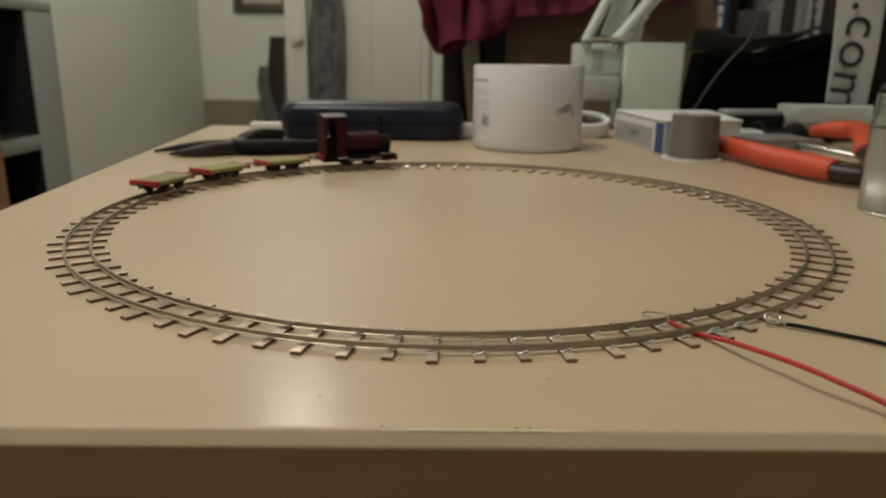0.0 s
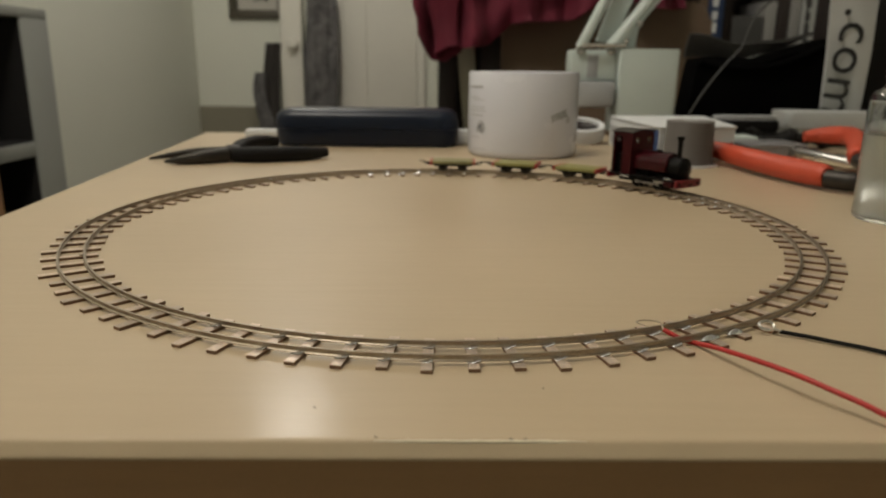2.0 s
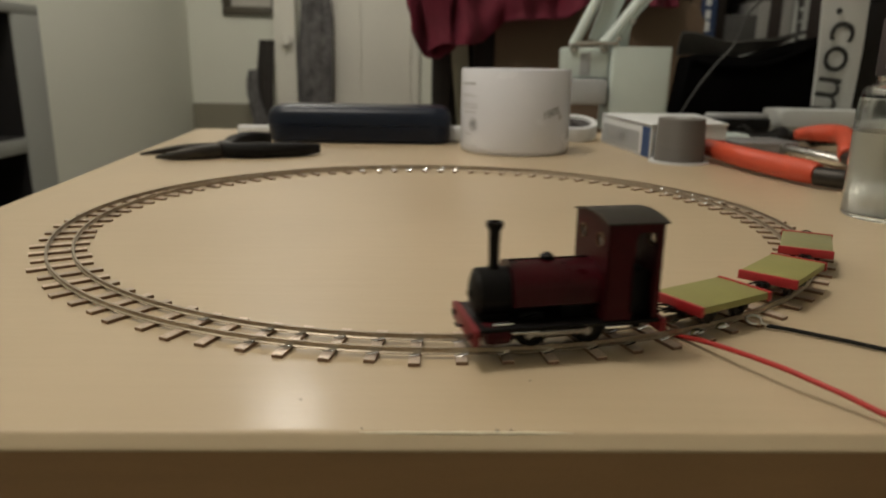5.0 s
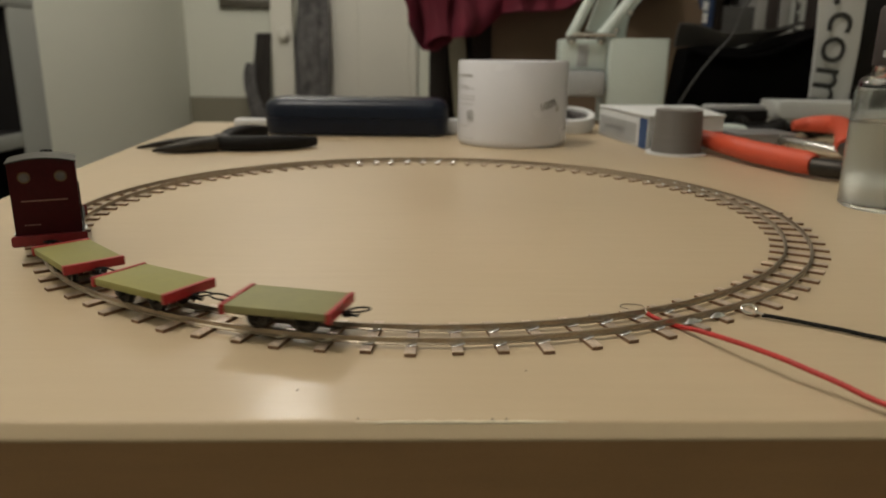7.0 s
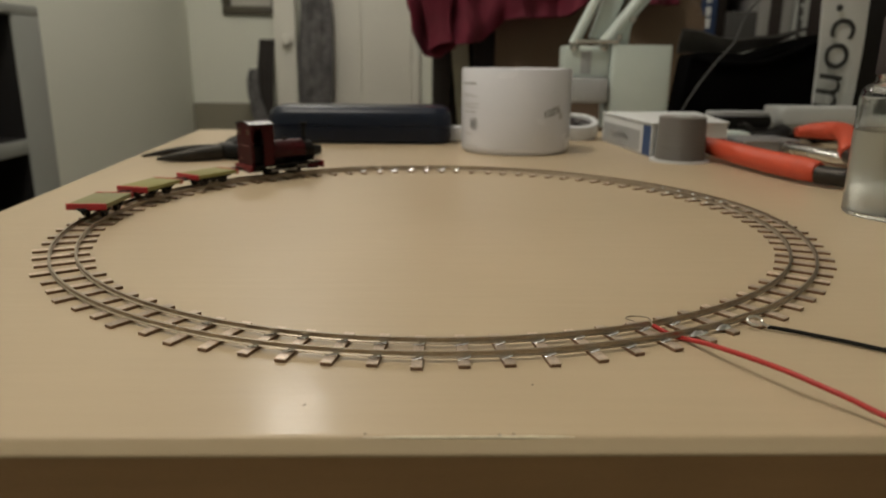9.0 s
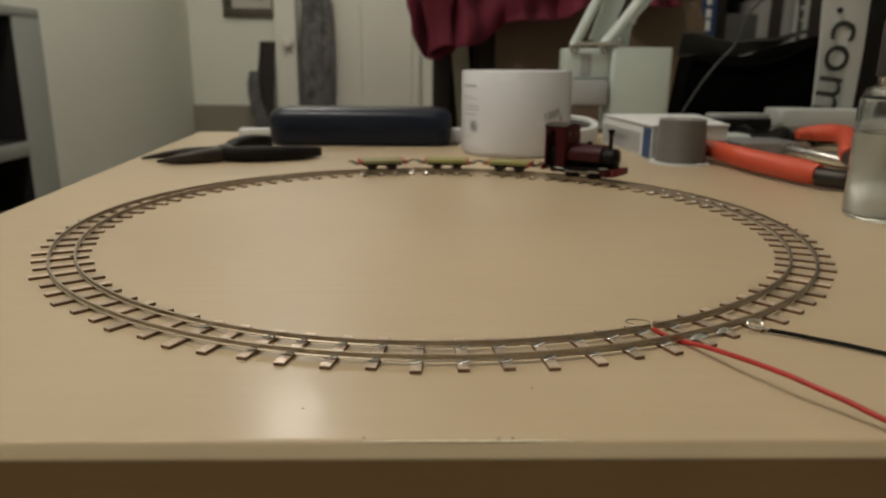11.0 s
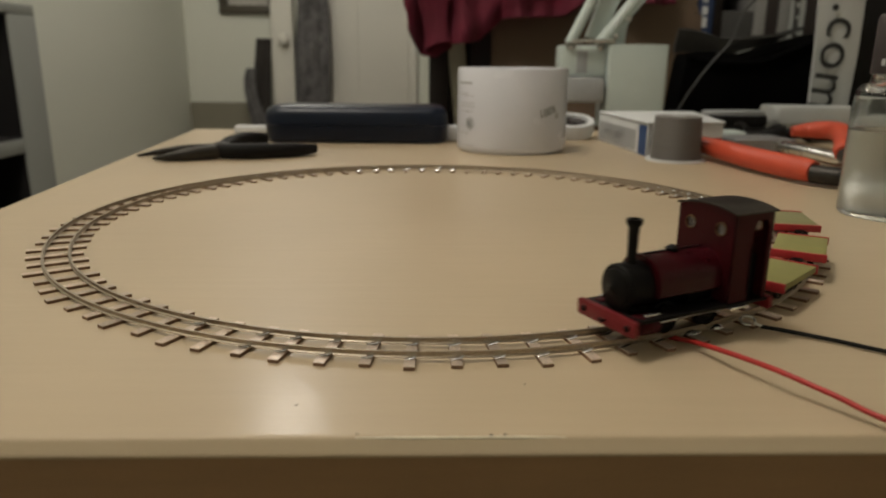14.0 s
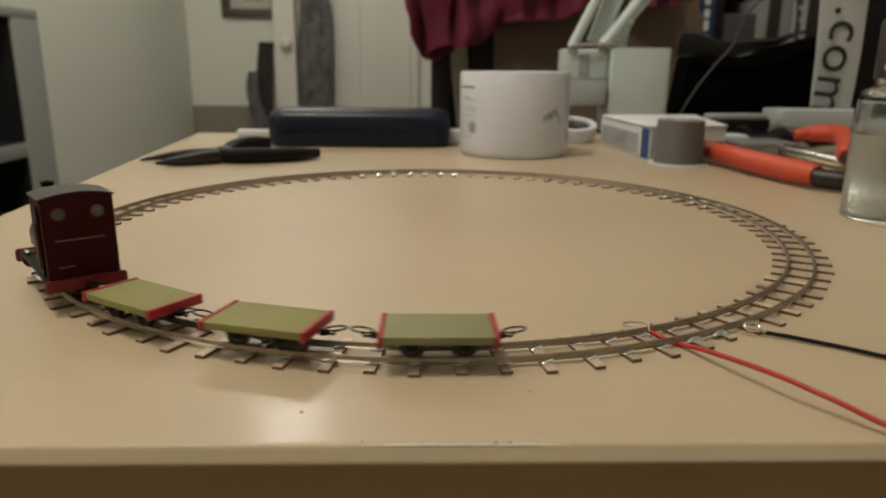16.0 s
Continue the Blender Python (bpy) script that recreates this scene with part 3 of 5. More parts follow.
        mmpart("step", box(-13.5, -6.5, sd * 11.4 - 0.7, sd * 11.4 + 0.7, 9.2, 9.9, 0.15), M_SOLDER, e, "bright bare metal step")
        mmpart("step", box(18.0, 23.0, sd * 9.4 - 0.6, sd * 9.4 + 0.6, 10.9, 11.7, 0.2), M_SOLDER, e, "bright bare metal plate")
        cyl = along_x([(0, 0), (2.3, 0), (2.5, 0.4), (2.5, 6.2), (2.3, 6.6), (0, 6.6)], 20, None, (18.5, sd * 8.8, 8.4))
        cyl = box(18.5, 25.1, sd * 7.8 - 1.5, sd * 7.8 + 1.5, 8.4, 11.0, 0.2, bm=cyl)
        mmpart("cylinder", cyl, M_MAROON, e)
        mmpart("piston_rod", tube([(18.5, sd * 8.8, 8.4), (10.5, sd * 8.8, 8.4)], 0.45, 8), M_STEEL, e)
        mmpart("slide_bar", box(9.5, 18.5, sd * 8.8 - 0.5, sd * 8.8 + 0.5, 9.1, 9.5, 0.1), M_ROD, e, "oily steel slide bar")
    # backhead inside the cab
    mmpart("backhead", box(-9.6, -7.2, -5.0, 5.0, 10.7, 25.5, 0.6), M_BLACK, e)
    mmpart("motor", box(-20.6, -9.7, -7.6, 7.6, 10.7, 23.0, 0.8), M_BLACK, e, "black electric motor filling the cab")
    # roof: an arched sheet over the cab
    arch = [(11.1 - 1.11 * k, 36.9 + 1.6 * (1 - ((11.1 - 1.11 * k) / 11.1) ** 2)) for k in range(21)]
    arch += [(x, z - 0.5) for x, z in arch[::-1]]
    mmpart("cab_roof", prism(arch, 0, 16.9, 0.0, None, Matrix.Translation((-22.7, 0, 0)) @ toyz), M_ROOF, e, "sooty dark grey arched cab roof")
    mmpart("coupling", tube([(28.6, 0, 8.0), (30.2, 0, 8.0), (30.6, 0, 9.0)], 0.4, 6), M_BLACK, e)
    loop_coupling(e, -23.8, -1, 8.4)
    axles = [wheelset(4.3, 4.6, x, e, M_BLACK) for x in (11.0, -5.0)]
    rods = []
    for sd in (-1, 1):
        rb = box(-5.8, 11.8, sd * 7.6 - 0.3, sd * 7.6 + 0.3, -0.6, 0.6, 0.2)
        for x in (-5.0, 11.0):
            rb = lathe([(0, -0.5), (1.1, -0.5), (1.1, 0.5), (0, 0.5)], 14, rb, Matrix.Translation((x, sd * 7.6, 0)) @ pose(0, 0, 0, 90, 0, 0))
        rods.append((sd, mmpart("coupling_rod", rb, M_ROD, e, "steel coupling rod")))
    return e, axles, rods


def wagon(paint, shade):
    e = thing("flat_wagon", pose(0, 0, 0), shade + " flat model wagon with red ends", "model wagon", "wagons of the train")
    mmpart("deck", box(-14.4, 14.4, -9.0, 9.0, 8.1, 10.3, 0.2), paint, e, shade + " painted deck")
    for sd in (-1, 1):
        mmpart("end_beam", box(sd * 15.1 - 0.7, sd * 15.1 + 0.7, -9.4, 9.4, 7.5, 10.55, 0.3), M_RED, e, "red painted end beam")
        mmpart("sole_bar", box(-13.8, 13.8, sd * 4.0 - 0.8, sd * 4.0 + 0.8, 6.3, 8.1, 0.15), M_BLACK, e)
        for x in (-7.0, 7.0):
            mmpart("axle_box", prism([(x - 2.2, 8.1), (x + 2.2, 8.1), (x + 1.2, 5.6), (x - 1.2, 5.6)], 0, 1.3, 0.15, None, Matrix.Translation((0, sd * 6.4 + 0.65, 0)) @ Matrix(((1, 0, 0, 0), (0, 0, -1, 0), (0, 1, 0, 0), (0, 0, 0, 1)))), M_BLACK, e)
        loop_coupling(e, sd * 15.8, sd, 7.8)
    return e, [wheelset(2.9, 4.5, x, e, M_DARK_STEEL) for x in (-7.0, 7.0)]


LOCO, LOCO_AXLES, LOCO_RODS = locomotive()
# the last wagon is a greyer green than the two before it
BUILT = [wagon(M_OLIVE, "olive green"), wagon(M_OLIVE, "olive green"), wagon(M_OLIVE_GREY, "greyish olive green")]
WAGONS = [w for w, axles in BUILT]
WAGON_AXLES = [axles for w, axles in BUILT]

# ---- things on the table ----
def mug():
    e = thing("mug", pose(0.0700, 0.2912, 0), "large white glazed mug with faint grey print", "mug")
    r, hh = 0.0479, 0.0708
    b = lathe([(0, 0.0015), (r * 0.88, 0.0), (r * 0.955, 0.0005), (r * 0.988, 0.0022), (r, 0.0055), (r, hh - 0.002), (r - 0.001, hh), (r - 0.003, hh), (r - 0.0042, hh - 0.002), (r - 0.0042, 0.010), (r * 0.8, 0.005), (0, 0.005)], 64)
    part("body", b, M_WHITE_GLAZE, e)
    part("handle", tube(smooth_path([(0.012, r - 0.004, 0.058), (0.020, r + 0.018, 0.060), (0.026, r + 0.028, 0.040), (0.018, r + 0.016, 0.016), (0.010, r - 0.004, 0.014)], 6), 0.005, 12), M_WHITE_GLAZE, e)
    # printed marks follow the curved side
    def mark(a0, a1, z0, z1):
        bb = bmesh.new()
        n = 6
        lo = [bb.verts.new(((r + 0.0002) * math.cos(radians(a0 + (a1 - a0) * i / n)), (r + 0.0002) * math.sin(radians(a0 + (a1 - a0) * i / n)), z0)) for i in range(n + 1)]
        hi = [bb.verts.new((v.co.x, v.co.y, z1)) for v in lo]
        for i in range(n):
            bb.faces.new((lo[i], lo[i + 1], hi[i + 1], hi[i]))
        part("print", bb, M_GREY_PRINT, e)
    for a0, a1, z0, z1 in ((-170, -140, 0.0572, 0.0592), (-168, -146, 0.0492, 0.0499), (-166, -138, 0.0474, 0.0480), (-168, -136, 0.0412, 0.0418), (-169, -136, 0.0385, 0.0392), (-168, -139, 0.0345, 0.0352), (-168, -160, 0.0285, 0.0292), (-169, -145, 0.0162, 0.0168), (-160, -136, 0.0062, 0.0066), (-27, -23, 0.045, 0.060), (-24, -20, 0.030, 0.040), (-26, -20, 0.013, 0.022), (-47, -42, 0.0300, 0.0345)):
        mark(a0, a1, z0, z1)

    def wrapped(me, a0, z0, tilt):
        """Bends a flat mesh round the side of the mug."""
        for v in me.vertices:
            x, y = v.co.x * math.cos(tilt) - v.co.y * math.sin(tilt), v.co.x * math.sin(tilt) + v.co.y * math.cos(tilt)
            a = radians(a0) + x / r
            v.co = ((r + 0.00025) * math.cos(a), (r + 0.00025) * math.sin(a), z0 + y)
        me.materials.append(M_INK_PALE)
        ob = new("print", me)
        ob.parent = e
    cu = bpy.data.curves.new("lettering", "FONT")
    cu.body, cu.size, cu.offset = "100%", 0.0086, 0.00012
    tmp = bpy.data.objects.new("lettering", cu)
    me = bpy.data.meshes.new_from_object(tmp)
    bpy.data.objects.remove(tmp)
    wrapped(me, -67, 0.0305, radians(16))
    ring = bmesh.new()
    n = 28
    for r0, r1 in ((0.0050, 0.0044),):
        o = [ring.verts.new((r0 * math.cos(2 * math.pi * k / n), r0 * math.sin(2 * math.pi * k / n), 0)) for k in range(n)]
        q = [ring.verts.new((r1 * math.cos(2 * math.pi * k / n), r1 * math.sin(2 * math.pi * k / n), 0)) for k in range(n)]
        for k in range(n):
            ring.faces.new((o[k], o[(k + 1) % n], q[(k + 1) % n], q[k]))
    for x0, y0, x1, y1 in ((-0.0026, -0.003, -0.0012, 0.003), (-0.0008, -0.001, 0.0018, 0.0006), (0.0008, -0.0032, 0.0026, -0.0012), (0.0004, 0.0012, 0.0024, 0.003)):
        ring.faces.new([ring.verts.new(p) for p in ((x0, y0, 0), (x1, y0, 0), (x1, y1, 0), (x0, y1, 0))])
    me = bpy.data.meshes.new("emblem")
    ring.to_mesh(me)
    ring.free()
    wrapped(me, -143, 0.0250, 0.0)
    return e


mug()


def loft(rings, w, d):
    """A rounded box from (inset, height) pairs."""
    bb = bmesh.new()
    rows = [[bb.verts.new((x, y, z)) for x, y in round_rect(-w + q, w - q, -d + q, d - q, max(0.003, 0.018 - q), 8)] for q, z in rings]
    for a, c in zip(rows, rows[1:]):
        for k in range(len(a)):
            bb.faces.new((a[k], a[(k + 1) % len(a)], c[(k + 1) % len(a)], c[k]))
    bb.faces.new(rows[0])
    bb.faces.new(rows[-1])
    return bb


def spectacle_case():
    e = thing("spectacle_case", pose(-0.0715, 0.352, 0, 0, 0, -0.5), "closed navy blue spectacle case with rounded ends", "case")
    w, d = 0.0865, 0.031
    lo = loft([(0.005, 0.0005), (0.0015, 0.002), (0.0003, 0.006), (0.0004, 0.0165)], w, d)
    hi = loft([(0.0006, 0.0166), (0.0, 0.0172), (0.0, 0.0245), (0.0012, 0.0285), (0.004, 0.0320), (0.008, 0.0338), (0.014, 0.0345)], w, d)
    part("base", lo, M_NAVY, e)
    part("lid", hi, M_NAVY, e)
    part("hinge", tube([(-0.05, d - 0.0005, 0.0165), (0.05, d - 0.0005, 0.0165)], 0.0018, 10), M_DARK_STEEL, e)


spectacle_case()


def cutters():
    e = thing("cutting_pliers", pose(0, 0, 0), "black handled pliers lying open on the table", "pliers")

    def bar(name, pts, wide, high, material, label=""):
        """A flat-sided arm of rounded section along points, with its half width and height at each."""
        P = smooth_path(pts, 6)
        W = [v.x for v in smooth_path([(w, 0, 0) for w in wide], 6)]
        H = [v.x for v in smooth_path([(h, 0, 0) for h in high], 6)]
        b, rings = bmesh.new(), []
        for k, p in enumerate(P):
            d = (P[min(k + 1, len(P) - 1)] - P[max(k - 1, 0)]).normalized()
            sidew = Vector((-d.y, d.x, 0)).normalized()
            rings.append([])
            for q in range(14):
                c, n = math.cos(2 * math.pi * q / 14), math.sin(2 * math.pi * q / 14)
                rings[-1].append(b.verts.new(p + sidew * W[k] * math.copysign(abs(c) ** 0.6, c) + Vector((0, 0, H[k] * math.copysign(abs(n) ** 0.6, n)))))
        for m0, m1 in zip(rings, rings[1:]):
            for q in range(14):
                b.faces.new((m0[q], m0[(q + 1) % 14], m1[(q + 1) % 14], m1[q]))
        b.faces.new(rings[0])
        b.faces.new(rings[-1])
        part(name, b, material, e, label)
    bar("jaw", ((-0.2115, 0.195, 0.0024), (-0.199, 0.1975, 0.0036), (-0.186, 0.202, 0.0050), (-0.169, 0.213, 0.0058)), (0.0010, 0.0040, 0.0060, 0.0065), (0.0010, 0.0032, 0.0047, 0.0054), M_DARK_STEEL, "dull steel jaw")
    bar("jaw", ((-0.2300, 0.213, 0.0022), (-0.216, 0.228, 0.0034), (-0.200, 0.236, 0.0046), (-0.170, 0.226, 0.0058)), (0.0010, 0.0030, 0.0044, 0.0060), (0.0010, 0.0026, 0.0036, 0.0050), M_DARK_STEEL, "dull steel jaw")
    part("pivot", lathe([(0, 0.0128), (0.0035, 0.0128), (0.0070, 0.0110), (0.0075, 0.0015), (0, 0.0012)], 24, None, pose(-0.1665, 0.219, 0)), M_DARK_STEEL, e)
    bar("handle", ((-0.164, 0.214, 0.0060), (-0.146, 0.213, 0.0062), (-0.126, 0.220, 0.0060), (-0.109, 0.229, 0.0056), (-0.0965, 0.244, 0.0050)), (0.0060, 0.0066, 0.0064, 0.0056, 0.0030), (0.0056, 0.0060, 0.0058, 0.0052, 0.0036), M_DARK_RUBBER, "black rubber handle")
    bar("handle", ((-0.166, 0.226, 0.0066), (-0.165, 0.248, 0.0078), (-0.158, 0.272, 0.0084), (-0.1465, 0.286, 0.0078)), (0.0056, 0.0066, 0.0064, 0.0040), (0.0050, 0.0068, 0.0068, 0.0052), M_DARK_RUBBER, "black rubber handle")


cutters()
tagged(link("eraser_block", box(-0.206, -0.172, 0.400, 0.414, 0, 0.0085, 0.002), M_CARD, True), "small white block lying behind the pliers", "block")
tagged(link("eraser_block", box(0.010, 0.032, 0.352, 0.372, 0, 0.014, 0.002), M_CARD, True), "small white block between case and mug", "block")


def carton():
    e = thing("carton", pose(0, 0, 0), "flat white cardboard box with grey and blue print", "box")
    A, B, C, D = (0.166, 0.368), (0.178, 0.243), (0.246, 0.258), (0.262, 0.380)
    hh = 0.0265
    part("body", prism([A, B, C, D], 0, hh, 0.0008), M_CARD, e)
    part("lid", prism([(A[0] - 0.001, A[1] + 0.001), (B[0] - 0.001, B[1] - 0.001), (C[0] + 0.001, C[1] - 0.001), (D[0] + 0.001, D[1] + 0.001)], hh + 0.0003, hh + 0.0022, 0.0006), M_CARD, e)
    def on_side(s0, s1, z0, z1, material):
        a, b2 = Vector((*A, 0)), Vector((*B, 0))
        d = (b2 - a)
        nrm = Vector((d.y, -d.x, 0)).normalized() * 0.0004
        if nrm.x > 0:
            nrm = -nrm
        bb = bmesh.new()
        q = [a + d * s0 + nrm, a + d * s1 + nrm]
        bb.faces.new([bb.verts.new((q[0].x, q[0].y, z0)), bb.verts.new((q[1].x, q[1].y, z0)), bb.verts.new((q[1].x, q[1].y, z1)), bb.verts.new((q[0].x, q[0].y, z1))])
        part("print", bb, material, e)
    front = bmesh.new()
    q0, q1 = (B[0] + 0.80 * (C[0] - B[0]), B[1] + 0.80 * (C[1] - B[1])), (B[0] + 0.99 * (C[0] - B[0]), B[1] + 0.99 * (C[1] - B[1]))
    front.faces.new([front.verts.new((*p, z)) for p, z in (((q0[0], q0[1] - 0.0005), 0.002), ((q1[0], q1[1] - 0.0005), 0.002), ((q1[0], q1[1] - 0.0005), 0.015), ((q0[0], q0[1] - 0.0005), 0.015))])
    part("print", front, M_RED, e)
    on_side(0.03, 0.80, 0.003, 0.020, M_CARD_GREY)
    on_side(0.85, 0.985, 0.001, 0.0255, M_BLUE_PRINT)
    on_side(0.80, 0.85, 0.001, 0.0255, M_CARD)
    for i in range(7):
        on_side(0.18 + 0.055 * i, 0.22 + 0.055 * i, 0.0085, 0.0150 - 0.0008 * (i % 2), M_BANNER)
    on_side(0.12, 0.62, 0.0048, 0.0060, M_BANNER)


carton()


def solder_reel():
    e = thing("solder_reel", pose(0.1965, 0.2265, 0), "small reel of dull grey solder wire", "reel")
    part("flange", lathe([(0, 0), (0.0235, 0), (0.0235, 0.0015), (0, 0.0015)], 40), M_CARD, e, "white lower flange")
    prof = [(0.006, 0.0016)]
    for i in range(24):
        z = 0.0016 + i * 0.0014
        prof += [(0.0192 - 0.00006 * i, z + 0.0001), (0.0198 - 0.00006 * i, z + 0.0007), (0.0192 - 0.00006 * i, z + 0.0013)]
    prof += [(0.006, 0.0354)]
    part("winding", lathe(prof, 40), M_REEL, e, "grey solder wire wound tightly")
    part("core", lathe([(0.0058, 0.0016), (0.0058, 0.0356), (0.0045, 0.0356), (0.0045, 0.0016)], 20), M_CARD, e)


solder_reel()


def tape_roll():
    e = thing("tape_roll", pose(0.1400, 0.388, 0.0056, 13, 0, 0) @ Matrix.Scale(0.72, 4), "white reel of dark brown wire tipped up behind the mug", "reel")
    part("rim", lathe([(0.026, 0.001), (0.034, 0.0), (0.0345, 0.002), (0.0345, 0.018), (0.034, 0.019), (0.0265, 0.019), (0.026, 0.018), (0.026, 0.001)], 44), M_CARD, e, "white reel rim")
    wound = [(0.0060, 0.003)]
    for i in range(8):
        wound += [(0.0075 + 0.0023 * i, 0.0135 + 0.0006 * (i % 3)), (0.0086 + 0.0023 * i, 0.0148 + 0.0006 * (i % 3))]
    part("winding", lathe(wound + [(0.0256, 0.012), (0.0256, 0.003), (0.0060, 0.003)], 36), M_CAP, e, "dark brown wound wire")


tape_roll()


def orange_pliers():
    e = thing("orange_pliers", pose(0, 0, 0), "open pliers with thick orange plastic handles", "pliers")
    def grip(pts, rad, label):
        rr = smooth_path([(a, 0, 0) for a in rad], 6)
        b = tube(smooth_path(pts, 6), [v.x for v in rr], 16)
        part("grip", b, M_ORANGE, e, label)
    grip([(0.2200, 0.262, 0.0115), (0.2234, 0.246, 0.011), (0.2275, 0.205, 0.0105), (0.2340, 0.160, 0.0098), (0.2445, 0.118, 0.0095), (0.2470, 0.1085, 0.0095)], [0.0040, 0.0062, 0.0076, 0.0079, 0.0078, 0.0060], "orange plastic grip")
    grip([(0.335, 0.318, 0.015), (0.352, 0.314, 0.017), (0.362, 0.290, 0.018), (0.340, 0.238, 0.015), (0.316, 0.195, 0.0125), (0.311, 0.186, 0.0115)], [0.0046, 0.0074, 0.0084, 0.0086, 0.0084, 0.0066], "orange plastic grip")
    for pts in ([(0.2465, 0.1100, 0.0080), (0.258, 0.098, 0.0075), (0.276, 0.092, 0.007)], [(0.312, 0.188, 0.010), (0.300, 0.135, 0.008), (0.284, 0.094, 0.007)]):
        part("shank", tube(smooth_path(pts, 5), 0.0062, 10), M_DARK_STEEL, e)
    part("pivot", lathe([(0, 0.014), (0.006, 0.014), (0.011, 0.012), (0.012, 0.002), (0, 0.001)], 24, None, pose(0.280, 0.090, 0)), M_DARK_STEEL, e)
    part("jaw", tube(smooth_path([(0.282, 0.084, 0.007), (0.290, 0.062, 0.007), (0.298, 0.034, 0.006)], 5), [0.007] * 6 + [0.006, 0.005, 0.0045, 0.004, 0.0035], 10), M_STEEL, e)


orange_pliers()
# tools between the grips
knife = thing("craft_knife", pose(0.3105, 0.232, 0.0, 0, 0, -86), "silver metal craft knife lying on the table", "knife")
part("handle", tube([(-0.055, 0, 0.006), (-0.05, 0, 0.006), (0.030, 0, 0.006), (0.040, 0, 0.006)], [0.0035, 0.0050, 0.0050, 0.0035], 14), M_STEEL, knife)
part("blade", prism([(0.040, -0.003), (0.062, -0.0005), (0.060, 0.0025), (0.040, 0.003)], 0.0056, 0.0064), M_STEEL, knife)
file_tool = thing("needle_file", pose(0.345, 0.385, 0, 0, 0, -7), "dark steel file with a black handle", "file")
part("blade", box(-0.055, 0.03, -0.005, 0.005, 0.002, 0.006, 0.0008), M_DARK_STEEL, file_tool)
part("handle", tube([(0.03, 0, 0.0065), (0.036, 0, 0.0065), (0.08, 0, 0.0065), (0.088, 0, 0.0065)], [0.004, 0.0062, 0.0066, 0.004], 12), M_DARK_RUBBER, file_tool)
tool_box = thing("plastic_case", pose(0.428, 0.440, 0, 0, 0, -6), "pale grey plastic case lying flat", "case")
part("base", prism(round_rect(-0.060, 0.070, -0.028, 0.028, 0.006), 0.0, 0.014, 0.002), M_GREY_PLASTIC, tool_box)
part("lid", prism(round_rect(-0.0595, 0.0695, -0.0275, 0.0275, 0.006), 0.0144, 0.031, 0.003), M_BANNER, tool_box)
stapler = thing("stapler", pose(0.318, 0.420, 0, 0, 0, 4), "dark grey stapler with a pale top", "stapler")
part("base", box(-0.036, 0.040, -0.016, 0.016, 0.0, 0.010, 0.002), M_DARK_RUBBER, stapler)
part("arm", prism(round_rect(-0.036, 0.038, -0.013, 0.013, 0.008), 0.0105, 0.022, 0.003), M_DARK_RUBBER, stapler)
part("cap", prism(round_rect(-0.030, 0.036, -0.010, 0.010, 0.006), 0.0222, 0.027, 0.002), M_CARD_GREY, stapler)


flat_box = thing("tin_box", pose(0.296, 0.302, 0, 0, 0, 3), "flat grey metal tin lying between the tools", "tin")
part("base", prism(round_rect(-0.031, 0.024, -0.024, 0.024, 0.004), 0.0, 0.0085, 0.0008), M_TIN, flat_box)
part("lid", prism(round_rect(-0.0315, 0.0245, -0.0245, 0.0245, 0.004), 0.0087, 0.0112, 0.0008), M_TIN, flat_box)
tagged(link("eraser_block", box(0.268, 0.296, 0.322, 0.348, 0, 0.014, 0.003), M_PALE_GREEN, True), "pale green plastic block among the tools", "block")
coil = []
for i in range(61):
    u = i / 60
    coil.append((0.300 + 0.098 * u + 0.006 * math.sin(u * 25), 0.356 + 0.018 * math.sin(u * 17) + 0.004 * math.sin(u * 41), 0.0056 + 0.0085 * (0.5 + 0.5 * math.sin(u * 21 + 1))))
tagged(link("tool_lead", tube(coil, 0.0055, 8), M_DARK_RUBBER, True), "black rubber lead lying in loops among the tools", "cable")


